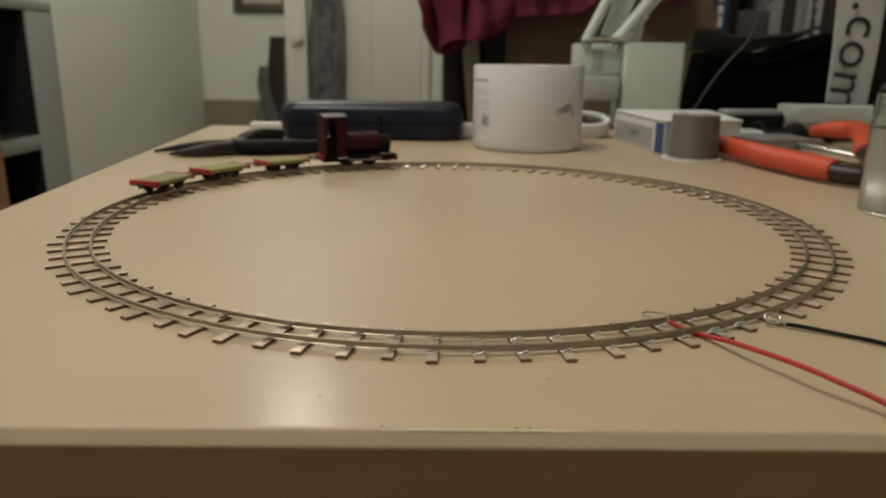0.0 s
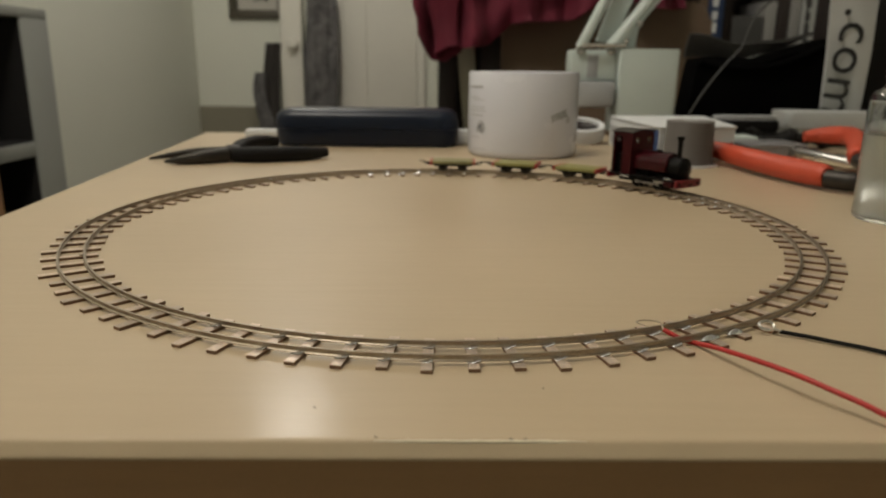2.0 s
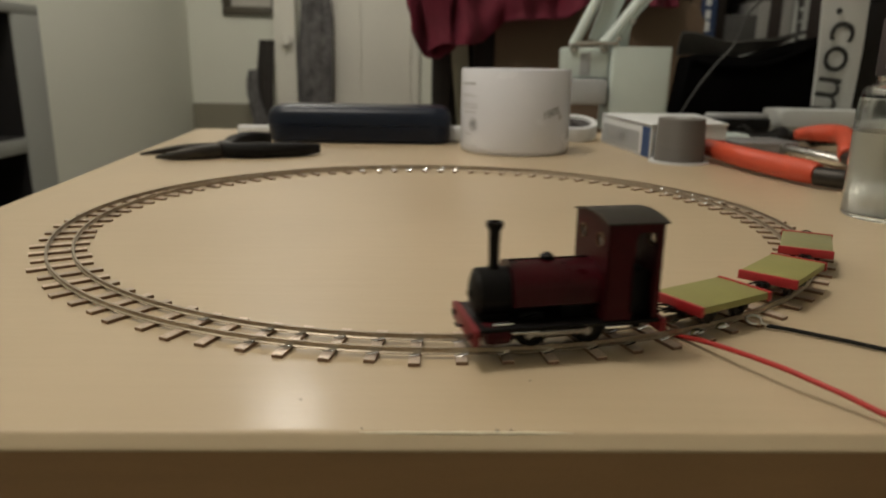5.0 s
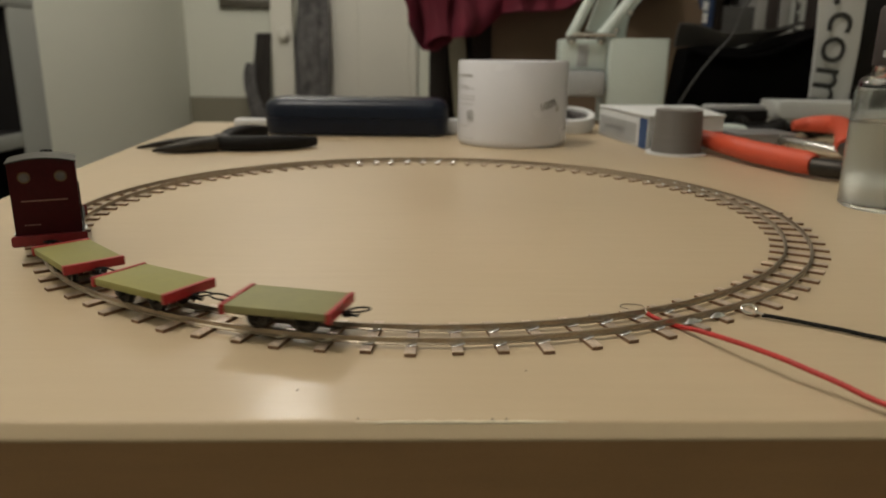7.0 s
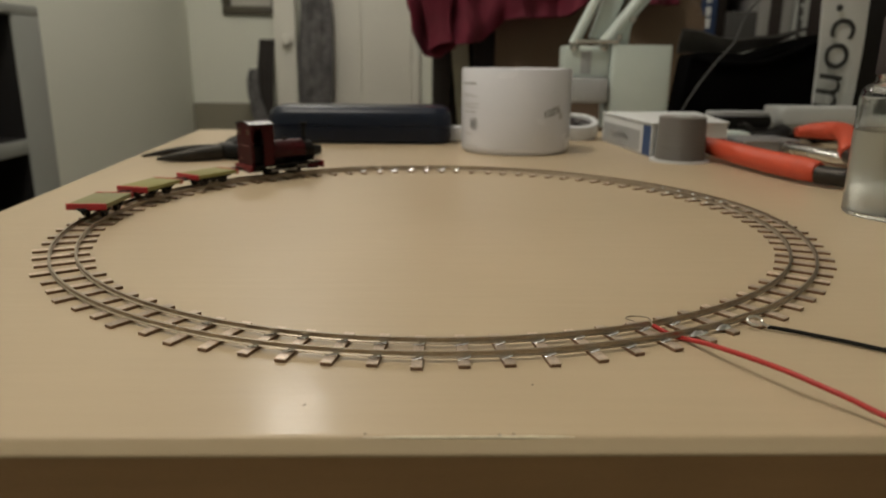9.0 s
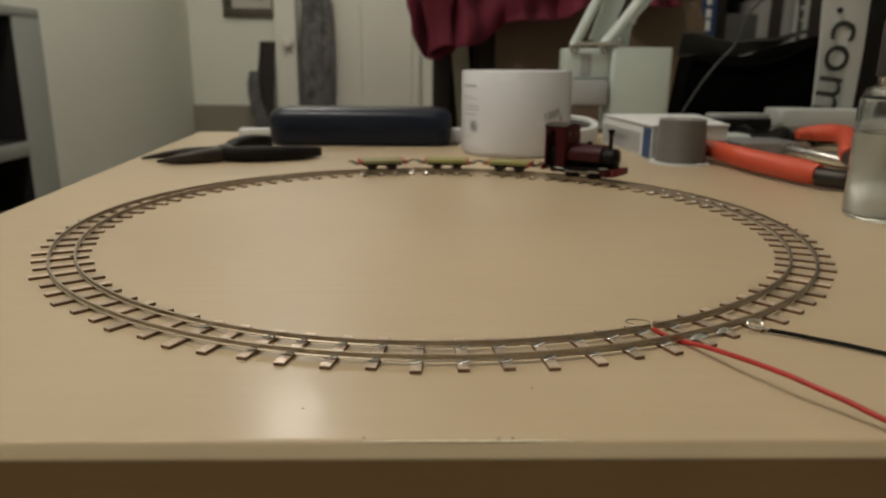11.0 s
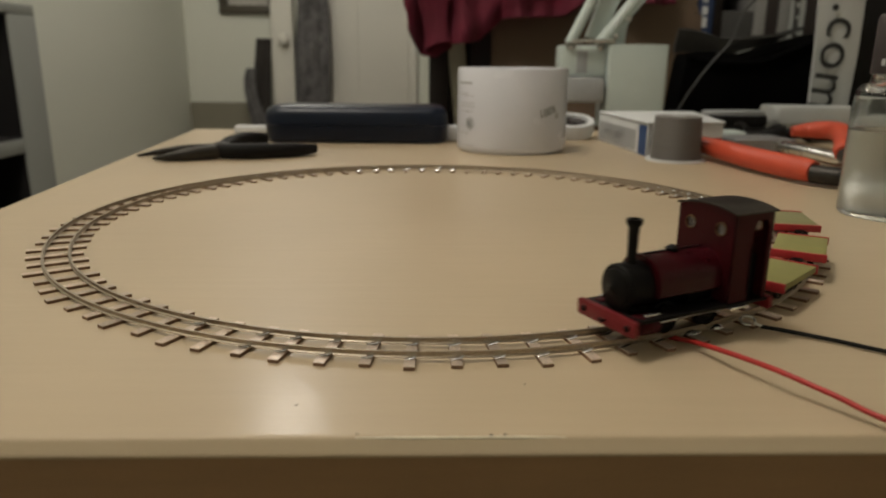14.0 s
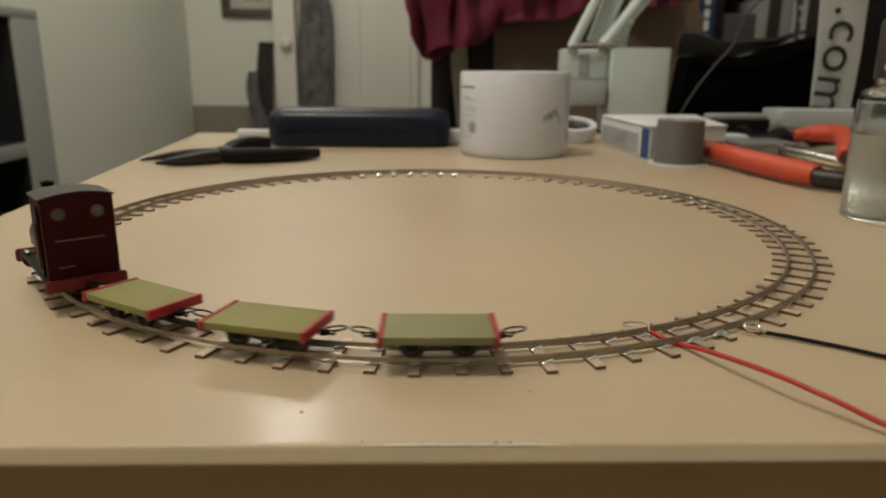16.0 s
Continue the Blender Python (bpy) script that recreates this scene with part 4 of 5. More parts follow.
def bottle():
    e = thing("glass_bottle", pose(0.2440, 0.0215, 0), "clear glass bottle of clear liquid with a dark cap", "bottle")
    r = 0.0262
    outer = [(0, 0.0004), (r * 0.7, 0.0002), (r * 0.965, 0.0), (r, 0.0014), (r, 0.0575), (r * 0.985, 0.0610), (r * 0.94, 0.0645), (r * 0.86, 0.0665), (0.0203, 0.0672), (0.0195, 0.0690), (0.0195, 0.078)]
    inner = [(0.0172, 0.078), (0.0172, 0.0665), (r * 0.78, 0.0642), (r * 0.93, 0.0610), (r * 0.955, 0.0565), (r * 0.955, 0.0040), (r * 0.93, 0.0030), (0, 0.0030)]
    g = part("body", lathe(outer + inner, 56), M_GLASS, e)
    g.visible_shadow = False
    liquid = part("liquid", lathe([(0, 0.0025), (r * 0.945, 0.0025), (r * 0.965, 0.0036), (r * 0.965, 0.0440), (r * 0.92, 0.0436), (0, 0.0434)], 56), M_WATER, e, "clear liquid filling two thirds")
    liquid.visible_shadow = False
    part("dropper", lathe([(0.0016, 0.030), (0.0026, 0.030), (0.0042, 0.050), (0.0100, 0.066), (0.0160, 0.071), (0.0160, 0.0722)], 24), M_GREY_PLASTIC, e, "grey plastic pouring insert")
    cap = part("cap", lathe([(0.0190, 0.0722), (0.0202, 0.0722), (0.0202, 0.099), (0.0192, 0.101), (0, 0.101)], 40), M_CAP, e, "dark cap with worn pale print")
    for i, (a0, a1) in enumerate(((-172, -165), (-162, -159), (-156, -149), (-146, -140), (-137, -131), (-128, -121), (-118, -112))):
        bb = bmesh.new()
        q = [(0.0204 * math.cos(radians(a)), 0.0204 * math.sin(radians(a))) for a in (a0, (a0 + a1) / 2, a1)]
        lo = [bb.verts.new((x, y, 0.0762)) for x, y in q]
        hi = [bb.verts.new((x, y, 0.0795 + 0.0012 * (i % 2))) for x, y in q]
        for k in range(2):
            bb.faces.new((lo[k], lo[k + 1], hi[k + 1], hi[k]))
        part("print", bb, M_CARD_GREY, cap)


bottle()


def desk_lamp():
    e = thing("desk_lamp", pose(0, 0, 0), "pale green enamelled desk lamp with a double arm", "lamp")
    part("base", prism(round_rect(0.2005, 0.270, 0.492, 0.545, 0.004), 0.0, 0.0955, 0.003), M_PALE_GREEN, e)
    part("bracket", box(0.147, 0.200, 0.500, 0.535, 0.059, 0.094, 0.003), M_PALE_GREEN, e)
    for sx in (0.1577, 0.1913):
        part("screw", lathe([(0, 0.0035), (0.0022, 0.003), (0.0026, 0.0)], 12, None, pose(sx, 0.4995, 0.0905, 90, 0, 0)), M_STEEL, e, "small steel screw")
    part("bracket_slot", box(0.166, 0.178, 0.4988, 0.5004, 0.063, 0.088, 0.001), M_CARD_GREY, e)
    part("clamp", box(0.150, 0.1975, 0.488, 0.530, 0.030, 0.0585, 0.003), M_CARD_GREY, e, "grey plastic clamp")
    for x0, x1, rad in ((0.1577, 0.2095, 0.0060), (0.1925, 0.275, 0.0072)):
        part("arm", tube([(x0, 0.505, 0.096), (x1, 0.512, 0.20), (x1 + 0.55 * (x1 - x0), 0.515, 0.26)], rad, 14), M_PALE_GREEN, e)
        part("joint", lathe([(0, -0.006), (0.005, -0.006), (0.005, 0.006), (0, 0.006)], 20, None, pose(x0, 0.503, 0.093, 90, 0, 0)), M_GREY_PLASTIC, e)
    part("spring_plate", prism([(0.178, 0.104), (0.198, 0.100), (0.240, 0.205), (0.212, 0.205)], 0, 0.010, 0.002, None, Matrix.Translation((0, 0.525, 0)) @ Matrix(((1, 0, 0, 0), (0, 0, -1, 0), (0, 1, 0, 0), (0, 0, 0, 1)))), M_PALE_GREEN, e)
    part("arm_cover", prism([(0.200, 0.0965), (0.2285, 0.0965), (0.2285, 0.126), (0.300, 0.205), (0.262, 0.205)], 0, 0.012, 0.003, None, Matrix.Translation((0, 0.540, 0)) @ Matrix(((1, 0, 0, 0), (0, 0, -1, 0), (0, 1, 0, 0), (0, 0, 0, 1)))), M_PALE_GREEN, e)
    part("head", lathe([(0.012, 0.30), (0.055, 0.26), (0.06, 0.255), (0.058, 0.255), (0.010, 0.298)], 28, None, pose(0.290, 0.515, 0.0)), M_PALE_GREEN, e)
    part("pivot_rod", tube([(0.158, 0.493, 0.0985), (0.207, 0.493, 0.0985)], 0.0022, 10), M_STEEL, e, "steel pivot rod")
    for bx_, bz in ((0.2075, 0.1036), (0.2215, 0.1229)):
        part("bolt", lathe([(0, 0.006), (0.0022, 0.0055), (0.0034, 0.003), (0.0034, 0.0)], 14, None, pose(bx_, 0.4965, bz, 90, 0, 0)), M_STEEL, e, "small steel bolt")


desk_lamp()


def banner():
    e = thing("paper_banner", pose(0, 0, 0), "pale grey rolled banner printed with black letters", "banner")
    Y = 0.478
    part("sheet", cloth(10, 14, lambda u, v: (0.431 - 0.006 * v + u * (0.042 + 0.010 * v), Y + 0.0016 * math.sin(u * 5 + v * 2) + 0.001 * math.sin(v * 9), 0.0 + 0.175 * v)), M_BANNER, e)
    cu = bpy.data.curves.new("lettering", "FONT")
    cu.body, cu.size, cu.extrude = ".com", 0.058, 0.0003
    cu.space_character = 1.04
    cu.align_x = "LEFT"
    tmp = bpy.data.objects.new("lettering", cu)
    me = bpy.data.meshes.new_from_object(tmp)
    bpy.data.objects.remove(tmp)
    me.materials.append(M_INK)
    t = new("lettering", me)
    t.parent = e
    t.matrix_basis = pose(0.4400, Y - 0.0072, 0.1425) @ pose(0, 0, 0, 90, 0, 0) @ pose(0, 0, 0, 0, 0, -97)


banner()


def black_bag():
    e = thing("black_bag", pose(0, 0, 0), "black nylon bag with a sagging top", "bag")
    b = bmesh.new()
    n, sections = 18, []
    for i in range(n + 1):
        s = i / n
        x = 0.302 + 0.150 * s
        top = 0.087 + 0.004 * s + 0.024 * max(0.0, s - 0.5) ** 1.2 * 2 + 0.0015 * math.sin(s * 11)
        dep = 0.040 + 0.004 * math.sin(s * 7)
        rim = [(0.525 + 0.003 * math.sin(s * 13), 0.0), (0.521 + 0.003 * math.sin(s * 9 + 1), top * 0.5), (0.523, top * 0.93), (0.530, top), (0.525 + dep, top * 0.99), (0.530 + dep, top * 0.9), (0.532 + dep, 0.0)]
        sections.append([b.verts.new((x - 0.010 * (1 - q / top) * (1 - s), y, q)) for y, q in rim])
    for s0, s1 in zip(sections, sections[1:]):
        for k in range(7):
            b.faces.new((s0[k], s0[(k + 1) % 7], s1[(k + 1) % 7], s1[k]))
    b.faces.new(sections[0])
    b.faces.new(sections[-1])
    part("body", b, M_BAG, e)
    def flap(u, v):
        low = 0.0870 + 0.030 * max(0.0, u - 0.5) ** 1.2 * 2
        return (0.300 + 0.152 * u, 0.568 - 0.012 * v + 0.002 * math.sin(u * 9 + v * 3), low + (0.026 * (1 - u) ** 0.8 + 0.001) * v + 0.0015 * math.sin(u * 14))
    part("flap", cloth(24, 6, flap), M_DULL, e, "grey inner flap of the bag")
    part("strap", tube(smooth_path([(0.305, 0.524, 0.082), (0.34, 0.519, 0.076), (0.39, 0.519, 0.078), (0.448, 0.522, 0.100)], 6), 0.004, 8), M_BAG, e)


black_bag()
dark_box = thing("instrument_box", pose(0, 0, 0), "dark grey upright box standing behind the banner", "box")
part("body", box(0.477, 0.545, 0.500, 0.560, 0.0, 0.150, 0.004), M_DARK_RUBBER, dark_box)
part("lid", box(0.4765, 0.5455, 0.4995, 0.5605, 0.1505, 0.172, 0.004), M_DULL, dark_box)
tagged(link("lamp_cable", tube(smooth_path([(0.280, 0.50, 0.0016), (0.2923, 0.50, 0.0289), (0.3076, 0.50, 0.0549), (0.325, 0.50, 0.079), (0.3421, 0.50, 0.0994), (0.3518, 0.50, 0.1273), (0.3656, 0.50, 0.1457), (0.40, 0.51, 0.165), (0.425, 0.53, 0.150), (0.430, 0.535, 0.09)], 8), 0.0013, 8), M_CABLE, True), "thin grey cable rising behind the box", "cable")

# ---- beyond the table ----
XZ = Matrix(((1, 0, 0, 0), (0, 0, -1, 0), (0, 1, 0, 0), (0, 0, 0, 1)))


def office_chair():
    e = thing("office_chair", pose(0.2765, 0.95, 0), "brown upholstered office chair behind the table", "chair")
    back = prism(round_rect(-0.173, 0.193, -0.34, 0.185, 0.030, 8), -0.06, 0.0, 0.018, None, XZ, seg=4)
    part("backrest", back, M_LEATHER, e, "brown upholstered backrest")
    part("seat", prism(round_rect(-0.22, 0.22, 0.07, 0.50, 0.06, 6), -0.36, -0.28, 0.02, seg=3), M_LEATHER, e)
    part("column", tube([(0, 0.28, -0.66), (0, 0.28, -0.36)], 0.028, 14), M_CHAIR_DARK, e)
    for k in range(5):
        a = radians(72 * k + 18)
        part("foot", tube([(0, 0.28, -0.67), (0.26 * math.cos(a), 0.28 + 0.26 * math.sin(a), -0.70), (0.27 * math.cos(a), 0.28 + 0.27 * math.sin(a), -0.732)], 0.018, 8), M_CHAIR_DARK, e)


office_chair()


def hem(x):
    """Height of the jacket's lower edge along its width."""
    return float(np.interp(x, (-0.05, -0.040, -0.026, 0.0, 0.024, 0.050, 0.070, 0.090, 0.108, 0.165, 0.215, 0.235, 0.26, 0.30, 0.35, 0.40), (0.128, 0.105, 0.082, 0.079, 0.100, 0.104, 0.110, 0.128, 0.143, 0.145, 0.149, 0.166, 0.190, 0.185, 0.168, 0.170)))


def jacket():
    e = thing("jacket", pose(0, 0, 0), "burgundy cloth jacket hung over the chair back", "jacket")
    def f(u, v):
        x = -0.048 + 0.45 * u
        top = 0.33
        z = top + (hem(x) - top) * v
        fold = 0.016 * math.sin(x * 62 + 2.2 * v) + 0.008 * math.sin(x * 140 + 4 * v + 1) + 0.006 * math.sin(v * 17 + x * 30)
        return (x + 0.006 * math.sin(v * 8), 0.905 + fold * (0.4 + 0.6 * v) - 0.025 * (1 - u) * v, z)
    part("body", cloth(90, 26, f), M_BURGUNDY, e)
    def g(u, v):
        a = u * 2 * math.pi
        rr = (0.030 + 0.006 * math.sin(v * 6)) * (1 + 0.10 * math.sin(a * 3 + v * 5) + 0.05 * math.sin(a * 8 + v * 11))
        return (-0.010 + 0.020 * v + 0.8 * rr * math.cos(a), 0.875 + rr * 0.6 * math.sin(a), 0.24 - 0.145 * v + 0.010 * math.cos(a + 1))
    part("sleeve", cloth(26, 20, g), M_BURGUNDY, e)


jacket()
dchair = thing("dining_chair", pose(0, 0.985, 0), "dark wooden chair half hidden behind the mug", "chair")
part("back_post", box(-0.008, 0.028, -0.02, 0.02, Z_FLOOR, 0.14, 0.006), M_CHAIR_DARK, dchair)
part("back_post", box(0.066, 0.118, -0.02, 0.02, Z_FLOOR, 0.14, 0.006), M_CHAIR_DARK, dchair)
part("back_panel", box(0.0282, 0.0658, -0.004, 0.010, -0.22, 0.13, 0.002), M_CHAIR_DARK, dchair)
part("splat", prism([(0.022, 0.125), (0.055, 0.125), (0.066, -0.02), (0.046, -0.10)], 0.006, 0.018, 0.003, None, XZ), M_DADO, dchair, "worn tan back splat")
part("seat", box(-0.02, 0.10, 0.021, 0.34, -0.33, -0.29, 0.01), M_CHAIR_DARK, dchair)
part("leg", box(-0.015, 0.02, 0.30, 0.335, Z_FLOOR, -0.3302, 0.004), M_CHAIR_DARK, dchair)
part("leg", box(0.062, 0.097, 0.30, 0.335, Z_FLOOR, -0.3302, 0.004), M_CHAIR_DARK, dchair)

# wardrobe door with knob, hanging clothes, frame strip and picture
door = thing("door_1", pose(0, 0, 0), "white painted panelled door with a round knob", "door", kind="structure")
part("leaf", box(-0.515, -0.115, Y_B - 0.05, Y_B - 0.01, Z_FLOOR, 1.25, 0.003), M_WHITE_PAINT, door)
for gx0, gx1 in ((-0.452, -0.440), (-0.346, -0.339)):
    part("moulding", box(gx0, gx1, Y_B - 0.058, Y_B - 0.0502, Z_FLOOR, 1.25, 0.002), M_WHITE_PAINT, door)
part("jamb", box(-0.112, -0.075, Y_B - 0.075, Y_B, Z_FLOOR, 1.30, 0.004), M_WHITE_PAINT, door)
part("jamb", box(-0.072, -0.020, Y_B - 0.05, Y_B, Z_FLOOR, 1.30, 0.004), M_WALL, door)
closet = thing("door_2", pose(0, 0, 0), "narrow white cupboard door standing ajar", "door", kind="structure")
part("leaf", box(-0.700, -0.608, Y_B - 0.16, Y_B - 0.12, Z_FLOOR, 1.25, 0.004), M_WHITE_PAINT, closet)
part("knob", lathe([(0, 0.046), (0.020, 0.042), (0.026, 0.030), (0.020, 0.018), (0.010, 0.012), (0.012, 0.0), (0, 0)], 24, None, pose(-0.642, Y_B - 0.16, 0.152, 90, 0, 0)), M_WHITE_PAINT, closet, "round white knob")


def hanging(name, label, x0, x1, y, z0, z1, material, seed):
    e = thing(name, pose(0, 0, 0), label, "clothes")
    def f(u, v):
        a = u * 2 * math.pi
        k = 0.5 * (x1 - x0) * (0.72 + 0.28 * math.sin(min(1.0, v * 1.4) * math.pi * 0.5)) * (1 + 0.13 * math.sin(3 * a + seed + v * 5) + 0.17 * math.sin(7 * a + seed * 2 + 2 * math.sin(v * 6)))
        return ((x0 + x1) / 2 + 0.012 * math.sin(v * 6 + seed) + k * math.cos(a), y + 0.45 * k * math.sin(a), z1 + (z0 - z1) * v)
    part("cloth", cloth(36, 26, f), material, e)
    part("hook", tube([(x0 * 0.5 + x1 * 0.5, y, z1 - 0.03), (x0 * 0.5 + x1 * 0.5, y + 0.02, z1 - 0.015), (x0 * 0.5 + x1 * 0.5, Y_B - 0.012, z1 - 0.02)], 0.005, 8), M_DARK_STEEL, e)


hanging("dressing_gown", "grey dressing gown hanging on the white door", -0.618, -0.462, Y_B - 0.12, -0.55, 0.36, M_GREY_CLOTH, 1.0)
hanging("dark_coat", "dark coat hanging beside the cupboard door", -0.790, -0.705, Y_B - 0.14, -0.55, 0.155, M_DARK_CLOTH, 2.2)
hanging("grey_scarf", "grey scarf hanging beside the dark coat", -0.815, -0.760, Y_B - 0.17, -0.30, 0.03, M_GREY_CLOTH, 3.4)

pic = thing("picture", pose(0, 0, 0), "faded print in an olive frame on the wall", "picture")
fr = box(-0.955, -0.70, Y_B - 0.025, Y_B - 0.001, 0.262, 0.300, 0.004)
fr = box(-0.955, -0.70, Y_B - 0.025, Y_B - 0.001, 0.60, 0.638, 0.004, bm=fr)
fr = box(-0.955, -0.917, Y_B - 0.025, Y_B - 0.001, 0.301, 0.599, 0.004, bm=fr)
fr = box(-0.738, -0.70, Y_B - 0.025, Y_B - 0.001, 0.301, 0.599, 0.004, bm=fr)
part("frame", fr, M_FRAME, pic)
part("print", box(-0.917, -0.738, Y_B - 0.010, Y_B - 0.002, 0.30, 0.60), M_PICTURE, pic)
for px0, px1 in ((-0.842, -0.832), (-0.820, -0.812), (-0.800, -0.780)):
    part("marking", box(px0, px1, Y_B - 0.0125, Y_B - 0.0102, 0.335, 0.42), M_CAP, pic)


def shelf_unit():
    e = thing("shelf_unit", pose(0, 0, 0), "grey shelf unit with dark open compartments", "shelves")
    x0, x1, y0, y1, zt = X_L + 0.004, -0.85, 0.62, 1.25, 0.178
    part("side", box(x0, x1, y1 - 0.10, y1, Z_FLOOR, zt - 0.0205, 0.002), M_CAB_GREY, e)
    part("side", box(x0, x1, y0, y0 + 0.02, Z_FLOOR, zt - 0.0205, 0.002), M_CAB_GREY, e)
    part("top", box(x0, x1, y0, y1, zt - 0.02, zt, 0.002), M_CAB_GREY, e)
    part("back", box(x0, x0 + 0.01, y0 + 0.021, y1 - 0.101, Z_FLOOR, zt - 0.021), M_CAB_SHADE, e)
    for z in (-0.121, -0.27, -0.5):
        part("shelf", box(x0 + 0.011, x1 - 0.002, y0 + 0.021, y1 - 0.101, z, z + 0.03, 0.001), M_CAB_GREY, e)
    # added black sheets paint the compartments' shade over the grey boards
    part("lining", box(x0 + 0.015, x1 - 0.004, y1 - 0.105, y1 - 0.1015, -0.089, zt - 0.022), M_CAB_SHADE, e)
    part("lining", box(x0 + 0.015, x1 - 0.004, y1 - 0.105, y1 - 0.1015, -0.239, -0.122), M_CAB_SHADE, e)
    part("lining", box(x0 + 0.0145, x1 - 0.004, y0 + 0.022, y1 - 0.106, -0.0905, -0.0885), M_CAB_SHADE, e)
    part("lining", box(x0 + 0.0145, x1 - 0.004, y0 + 0.022, y1 - 0.106, -0.2395, -0.2375), M_CAB_SHADE, e)
    part("lining", box(x0 + 0.0105, x0 + 0.014, y0 + 0.022, y1 - 0.102, -0.12, zt - 0.022), M_CAB_SHADE, e)


shelf_unit()
tagged(link("oak_panel", box(-0.845, -0.815, 0.60, 0.955, Z_FLOOR, 0.045, 0.003), M_OAK, True), "orange-brown oak side panel of a cabinet", "panel")


def bookcase():
    e = thing("bookcase", pose(0, 0, 0), "dark bookcase filled with upright books", "bookcase")
    x0, x1, y0, y1 = 0.56, 1.75, 1.45, 1.75
    part("back", box(x0, x1, y1 - 0.02, y1, Z_FLOOR, 0.75), M_CHAIR_DARK, e)
    for x in (x0, x1 - 0.025):
        part("side", box(x, x + 0.025, y0, y1 - 0.0205, Z_FLOOR, 0.75, 0.002), M_CHAIR_DARK, e)
    for z, th in ((-0.35, 0.022), (0.062, 0.045), (0.42, 0.022), (0.72, 0.022)):
        part("shelf", box(x0 + 0.0255, x1 - 0.0255, y0 + 0.01, y1 - 0.0205, z, z + th, 0.001), M_CAB_GREY, e, "grey board shelf")
    return x0, x1, y0


bx0, bx1, by0 = bookcase()
rb = random.Random(9)
bx = bx0 + 0.045
# spine material, thickness, height, and the print down the spine
FIRST = [(M_CHAIR_DARK, 0.018, 0.24, None), (M_LEATHER, 0.020, 0.23, None), (M_BOOK_BLUE, 0.038, 0.25, M_CARD), (M_CHAIR_DARK, 0.020, 0.24, None), (M_DULL, 0.076, 0.090, None), (M_PAPER, 0.028, 0.125, None), (M_CAP, 0.028, 0.22, None), (M_PAPER, 0.026, 0.24, None), (M_BANNER, 0.036, 0.25, M_DULL), (M_CAP, 0.045, 0.25, None), (M_PAPER, 0.045, 0.22, None), (M_BANNER, 0.042, 0.24, None)]
for i in range(26):
    w = rb.uniform(0.018, 0.05)
    if bx + w > bx1 - 0.03:
        break
    material = rb.choice((M_PAPER, M_CAP, M_CAP, M_DULL, M_CHAIR_DARK, M_DULL))
    if i < len(FIRST):
        material, w, hh, ink = FIRST[i]
    else:
        hh, ink = rb.uniform(0.17, 0.27), None
    bk = thing("book", pose(bx, by0 + 0.02, 0.1072), "book standing upright on the dark shelf", "book", "books on the shelf")
    if ink:
        for k in range(6):
            part("print", box(0.25 * w, 0.60 * w, -0.0006, -0.0002, 0.020 + 0.030 * k, 0.040 + 0.030 * k + 0.004 * (k % 2)), ink, bk)
    part("cover", box(0, w, 0, 0.16, 0, hh, 0.002), material, bk)
    part("pages", box(0.002, w - 0.002, 0.161, 0.163, 0.003, hh - 0.004), M_PAPER, bk)
    bx += w + (0.002 if i < len(FIRST) else rb.choice((0.002, 0.002, 0.004, 0.02)))
papers = thing("paper_pile", pose(0.66, 1.10, 0), "slumped pile of grey papers behind the bag", "papers")
for i in range(6):
    part("sheet", prism(round_rect(-0.16, 0.16, -0.1, 0.1, 0.004), 0.0, 0.004, 0.001, None, pose(0.01 * i, 0, 0.035 + 0.010 * i, 0, -6 - 1.5 * i, 3 * i)), M_PAPER if i % 2 else M_DULL, papers)
side_table = thing("side_table", pose(0.80, 1.10, 0), "dark side table behind the work table", "table")
part("top", box(-0.30, 0.40, -0.16, 0.2, -0.03, 0.0, 0.004), M_CHAIR_DARK, side_table)
for sx in (-0.27, 0.37):
    for sy in (-0.13, 0.17):
        part("leg", box(sx - 0.02, sx + 0.02, sy - 0.02, sy + 0.02, Z_FLOOR, -0.0302, 0.003), M_CHAIR_DARK, side_table)

# specks and scratches on the tabletop
for x, y, r in ((0.0242, -0.1825, 0.00035), (-0.030, -0.1935, 0.0004), (-0.0147, -0.2065, 0.0004), (0.014, -0.2068, 0.0006), (0.017, -0.2066, 0.0005)):
    r *= 0.55
    tagged(link("speck", lathe([(0, 0.0002), (r, 0.00012), (r * 1.1, 0)], 8, None, pose(x, y, 0.0)), M_CAP, True), "tiny dark speck of dirt on the tabletop", "speck")


# ---- what moves ----
# seconds and the angle of the locomotive's middle round the circle, in degrees
TRAIN = [(0.0, 113.8), (1.0, 75.6), (1.5, 57.1), (2.5, 18.4), (4.0, -39.4), (6.3, -126.6), (7.5, -172.8), (8.0, -191.9), (9.0, -230.0), (11.5, -325.5), (12.5, -364.4), (13.0, -384.0), (13.5, -402.8), (14.0, -422.9), (14.5, -441.1), (15.0, -461.0), (15.5, -479.0), (16.0, -500.1)]
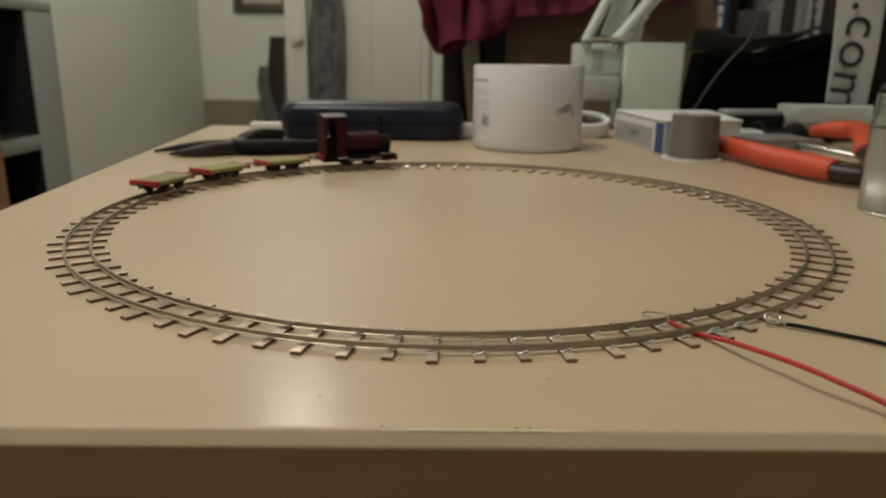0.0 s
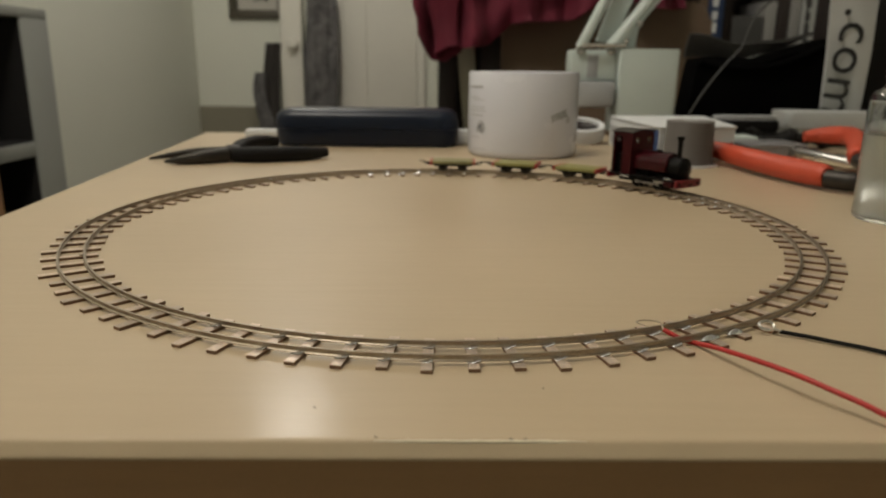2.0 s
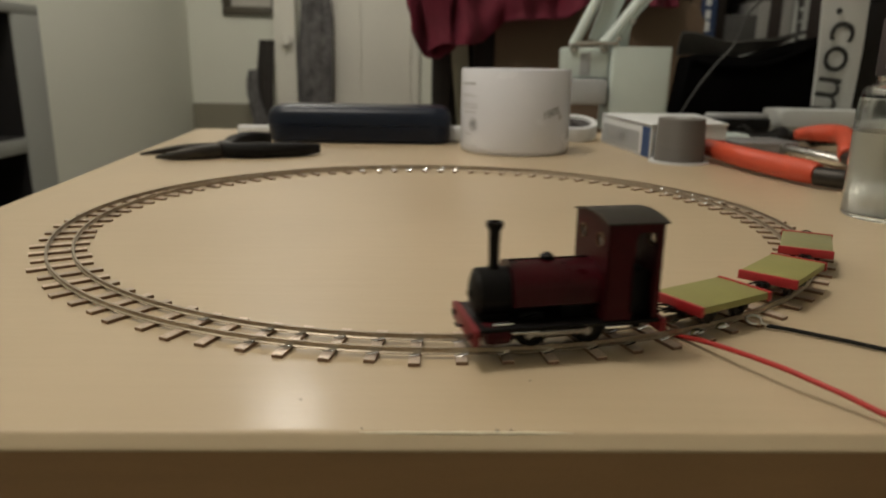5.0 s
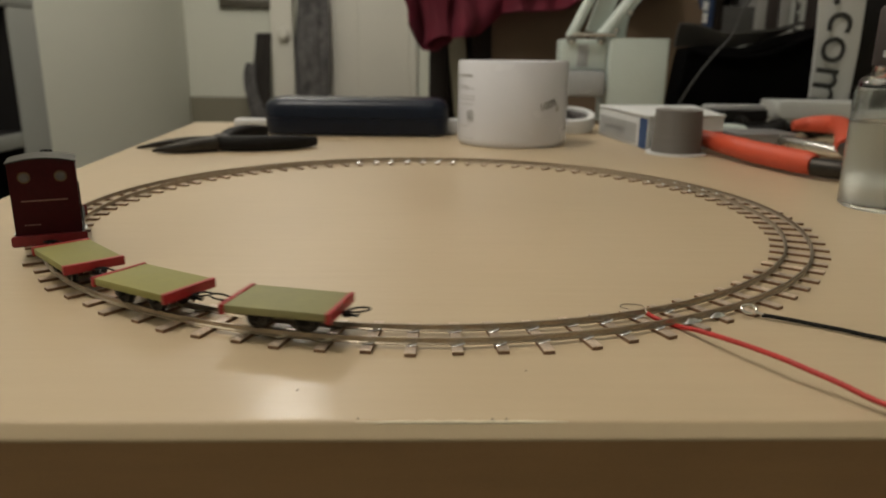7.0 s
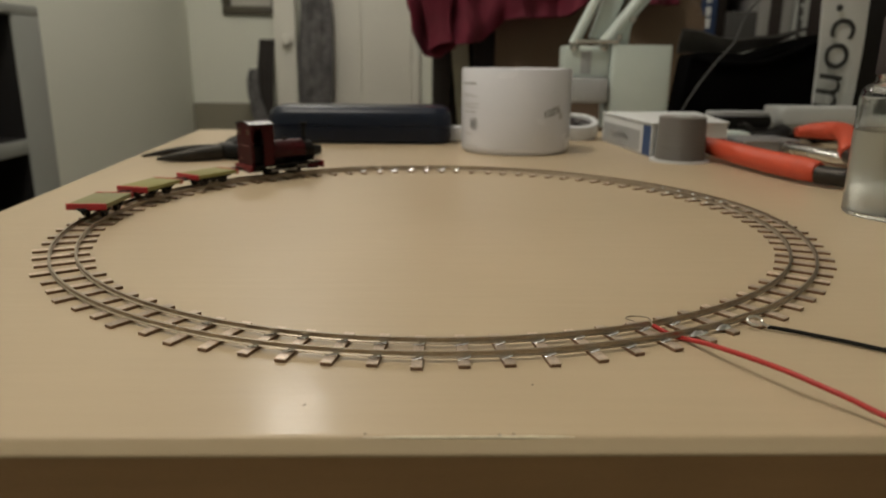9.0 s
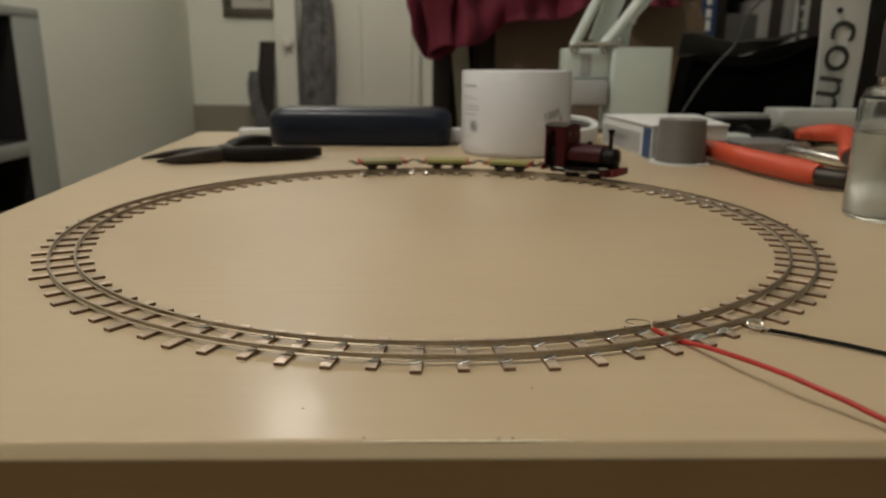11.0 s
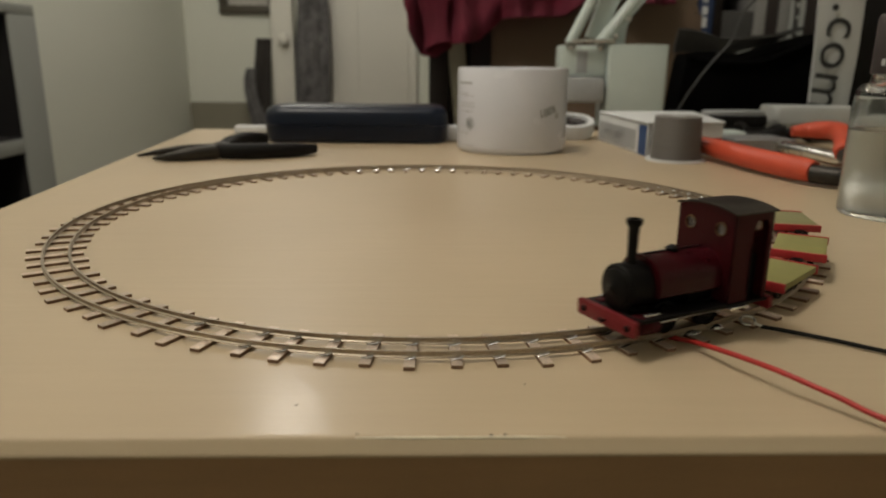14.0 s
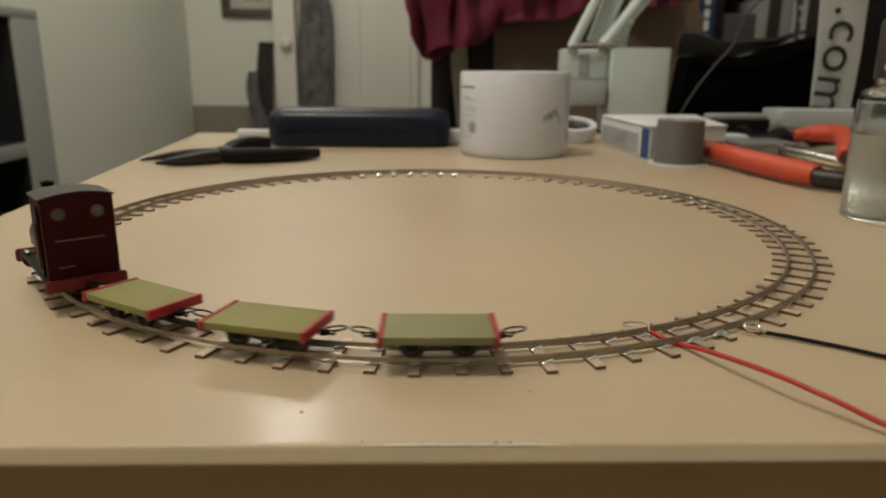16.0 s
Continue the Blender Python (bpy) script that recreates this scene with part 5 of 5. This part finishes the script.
# how far each wagon's middle follows behind, in degrees, as the couplings slacken and tighten
LAGS = [(0.0, 18.0, 34.2, 50.3), (0.5, 18.2, 34.6, 51.1), (1.0, 18.6, 34.9, 51.1), (1.5, 18.3, 34.5, 50.5), (2.0, 17.9, 33.8, 49.8), (3.5, 17.9, 33.7, 49.6), (7.0, 17.9, 33.7, 50.0), (8.0, 17.8, 33.9, 50.6), (9.5, 17.9, 33.7, 49.8), (13.5, 17.7, 33.4, 50.4), (14.5, 17.5, 33.1, 50.7), (15.0, 17.3, 32.9, 49.9), (15.5, 17.4, 33.0, 49.3), (16.0, 17.8, 34.0, 50.7)]


def angle_at(t):
    return float(np.interp(t, [a for a, b in TRAIN], [b for a, b in TRAIN]))


def on_circle(deg):
    """The pose of a thing whose middle stands over the track at that angle and heads clockwise."""
    a = radians(deg)
    return pose(R * math.cos(a), R * math.sin(a), 0, 0, 0, deg - 90)


def motions():
    steps = [i * 0.25 for i in range(65)]
    ticks = [i / 30 for i in range(481)]
    # the engine rides on its leading axle, turned in a little
    walk(LOCO, [(t, on_circle(angle_at(t)) @ pose(0, 0, 0, 0, 0, -1.0)) for t in steps])
    for k, ob in enumerate(WAGONS):
        lag = [float(np.interp(t, [q[0] for q in LAGS], [q[k + 1] for q in LAGS])) for t in steps]
        walk(ob, [(t, on_circle(angle_at(t) + d)) for t, d in zip(steps, lag)])
    travel = [-radians(angle_at(t) - angle_at(0)) * R for t in ticks]
    for axles, r in [(LOCO_AXLES, 0.0043)] + [(w, 0.0029) for w in WAGON_AXLES]:
        for ax in axles:
            x, y, z = ax.location
            walk(ax, [(t, pose(x, y, z, 0, math.degrees(d / r), 0)) for t, d in zip(ticks, travel)])
    for sd, rod in LOCO_RODS:
        ph = 0 if sd > 0 else math.pi / 2
        walk(rod, [(t, pose(0.0016 * math.sin(d / 0.0043 + ph), 0, RAIL_Z1 + 0.0043 + 0.0016 * math.cos(d / 0.0043 + ph))) for t, d in zip(ticks, travel)])


motions()
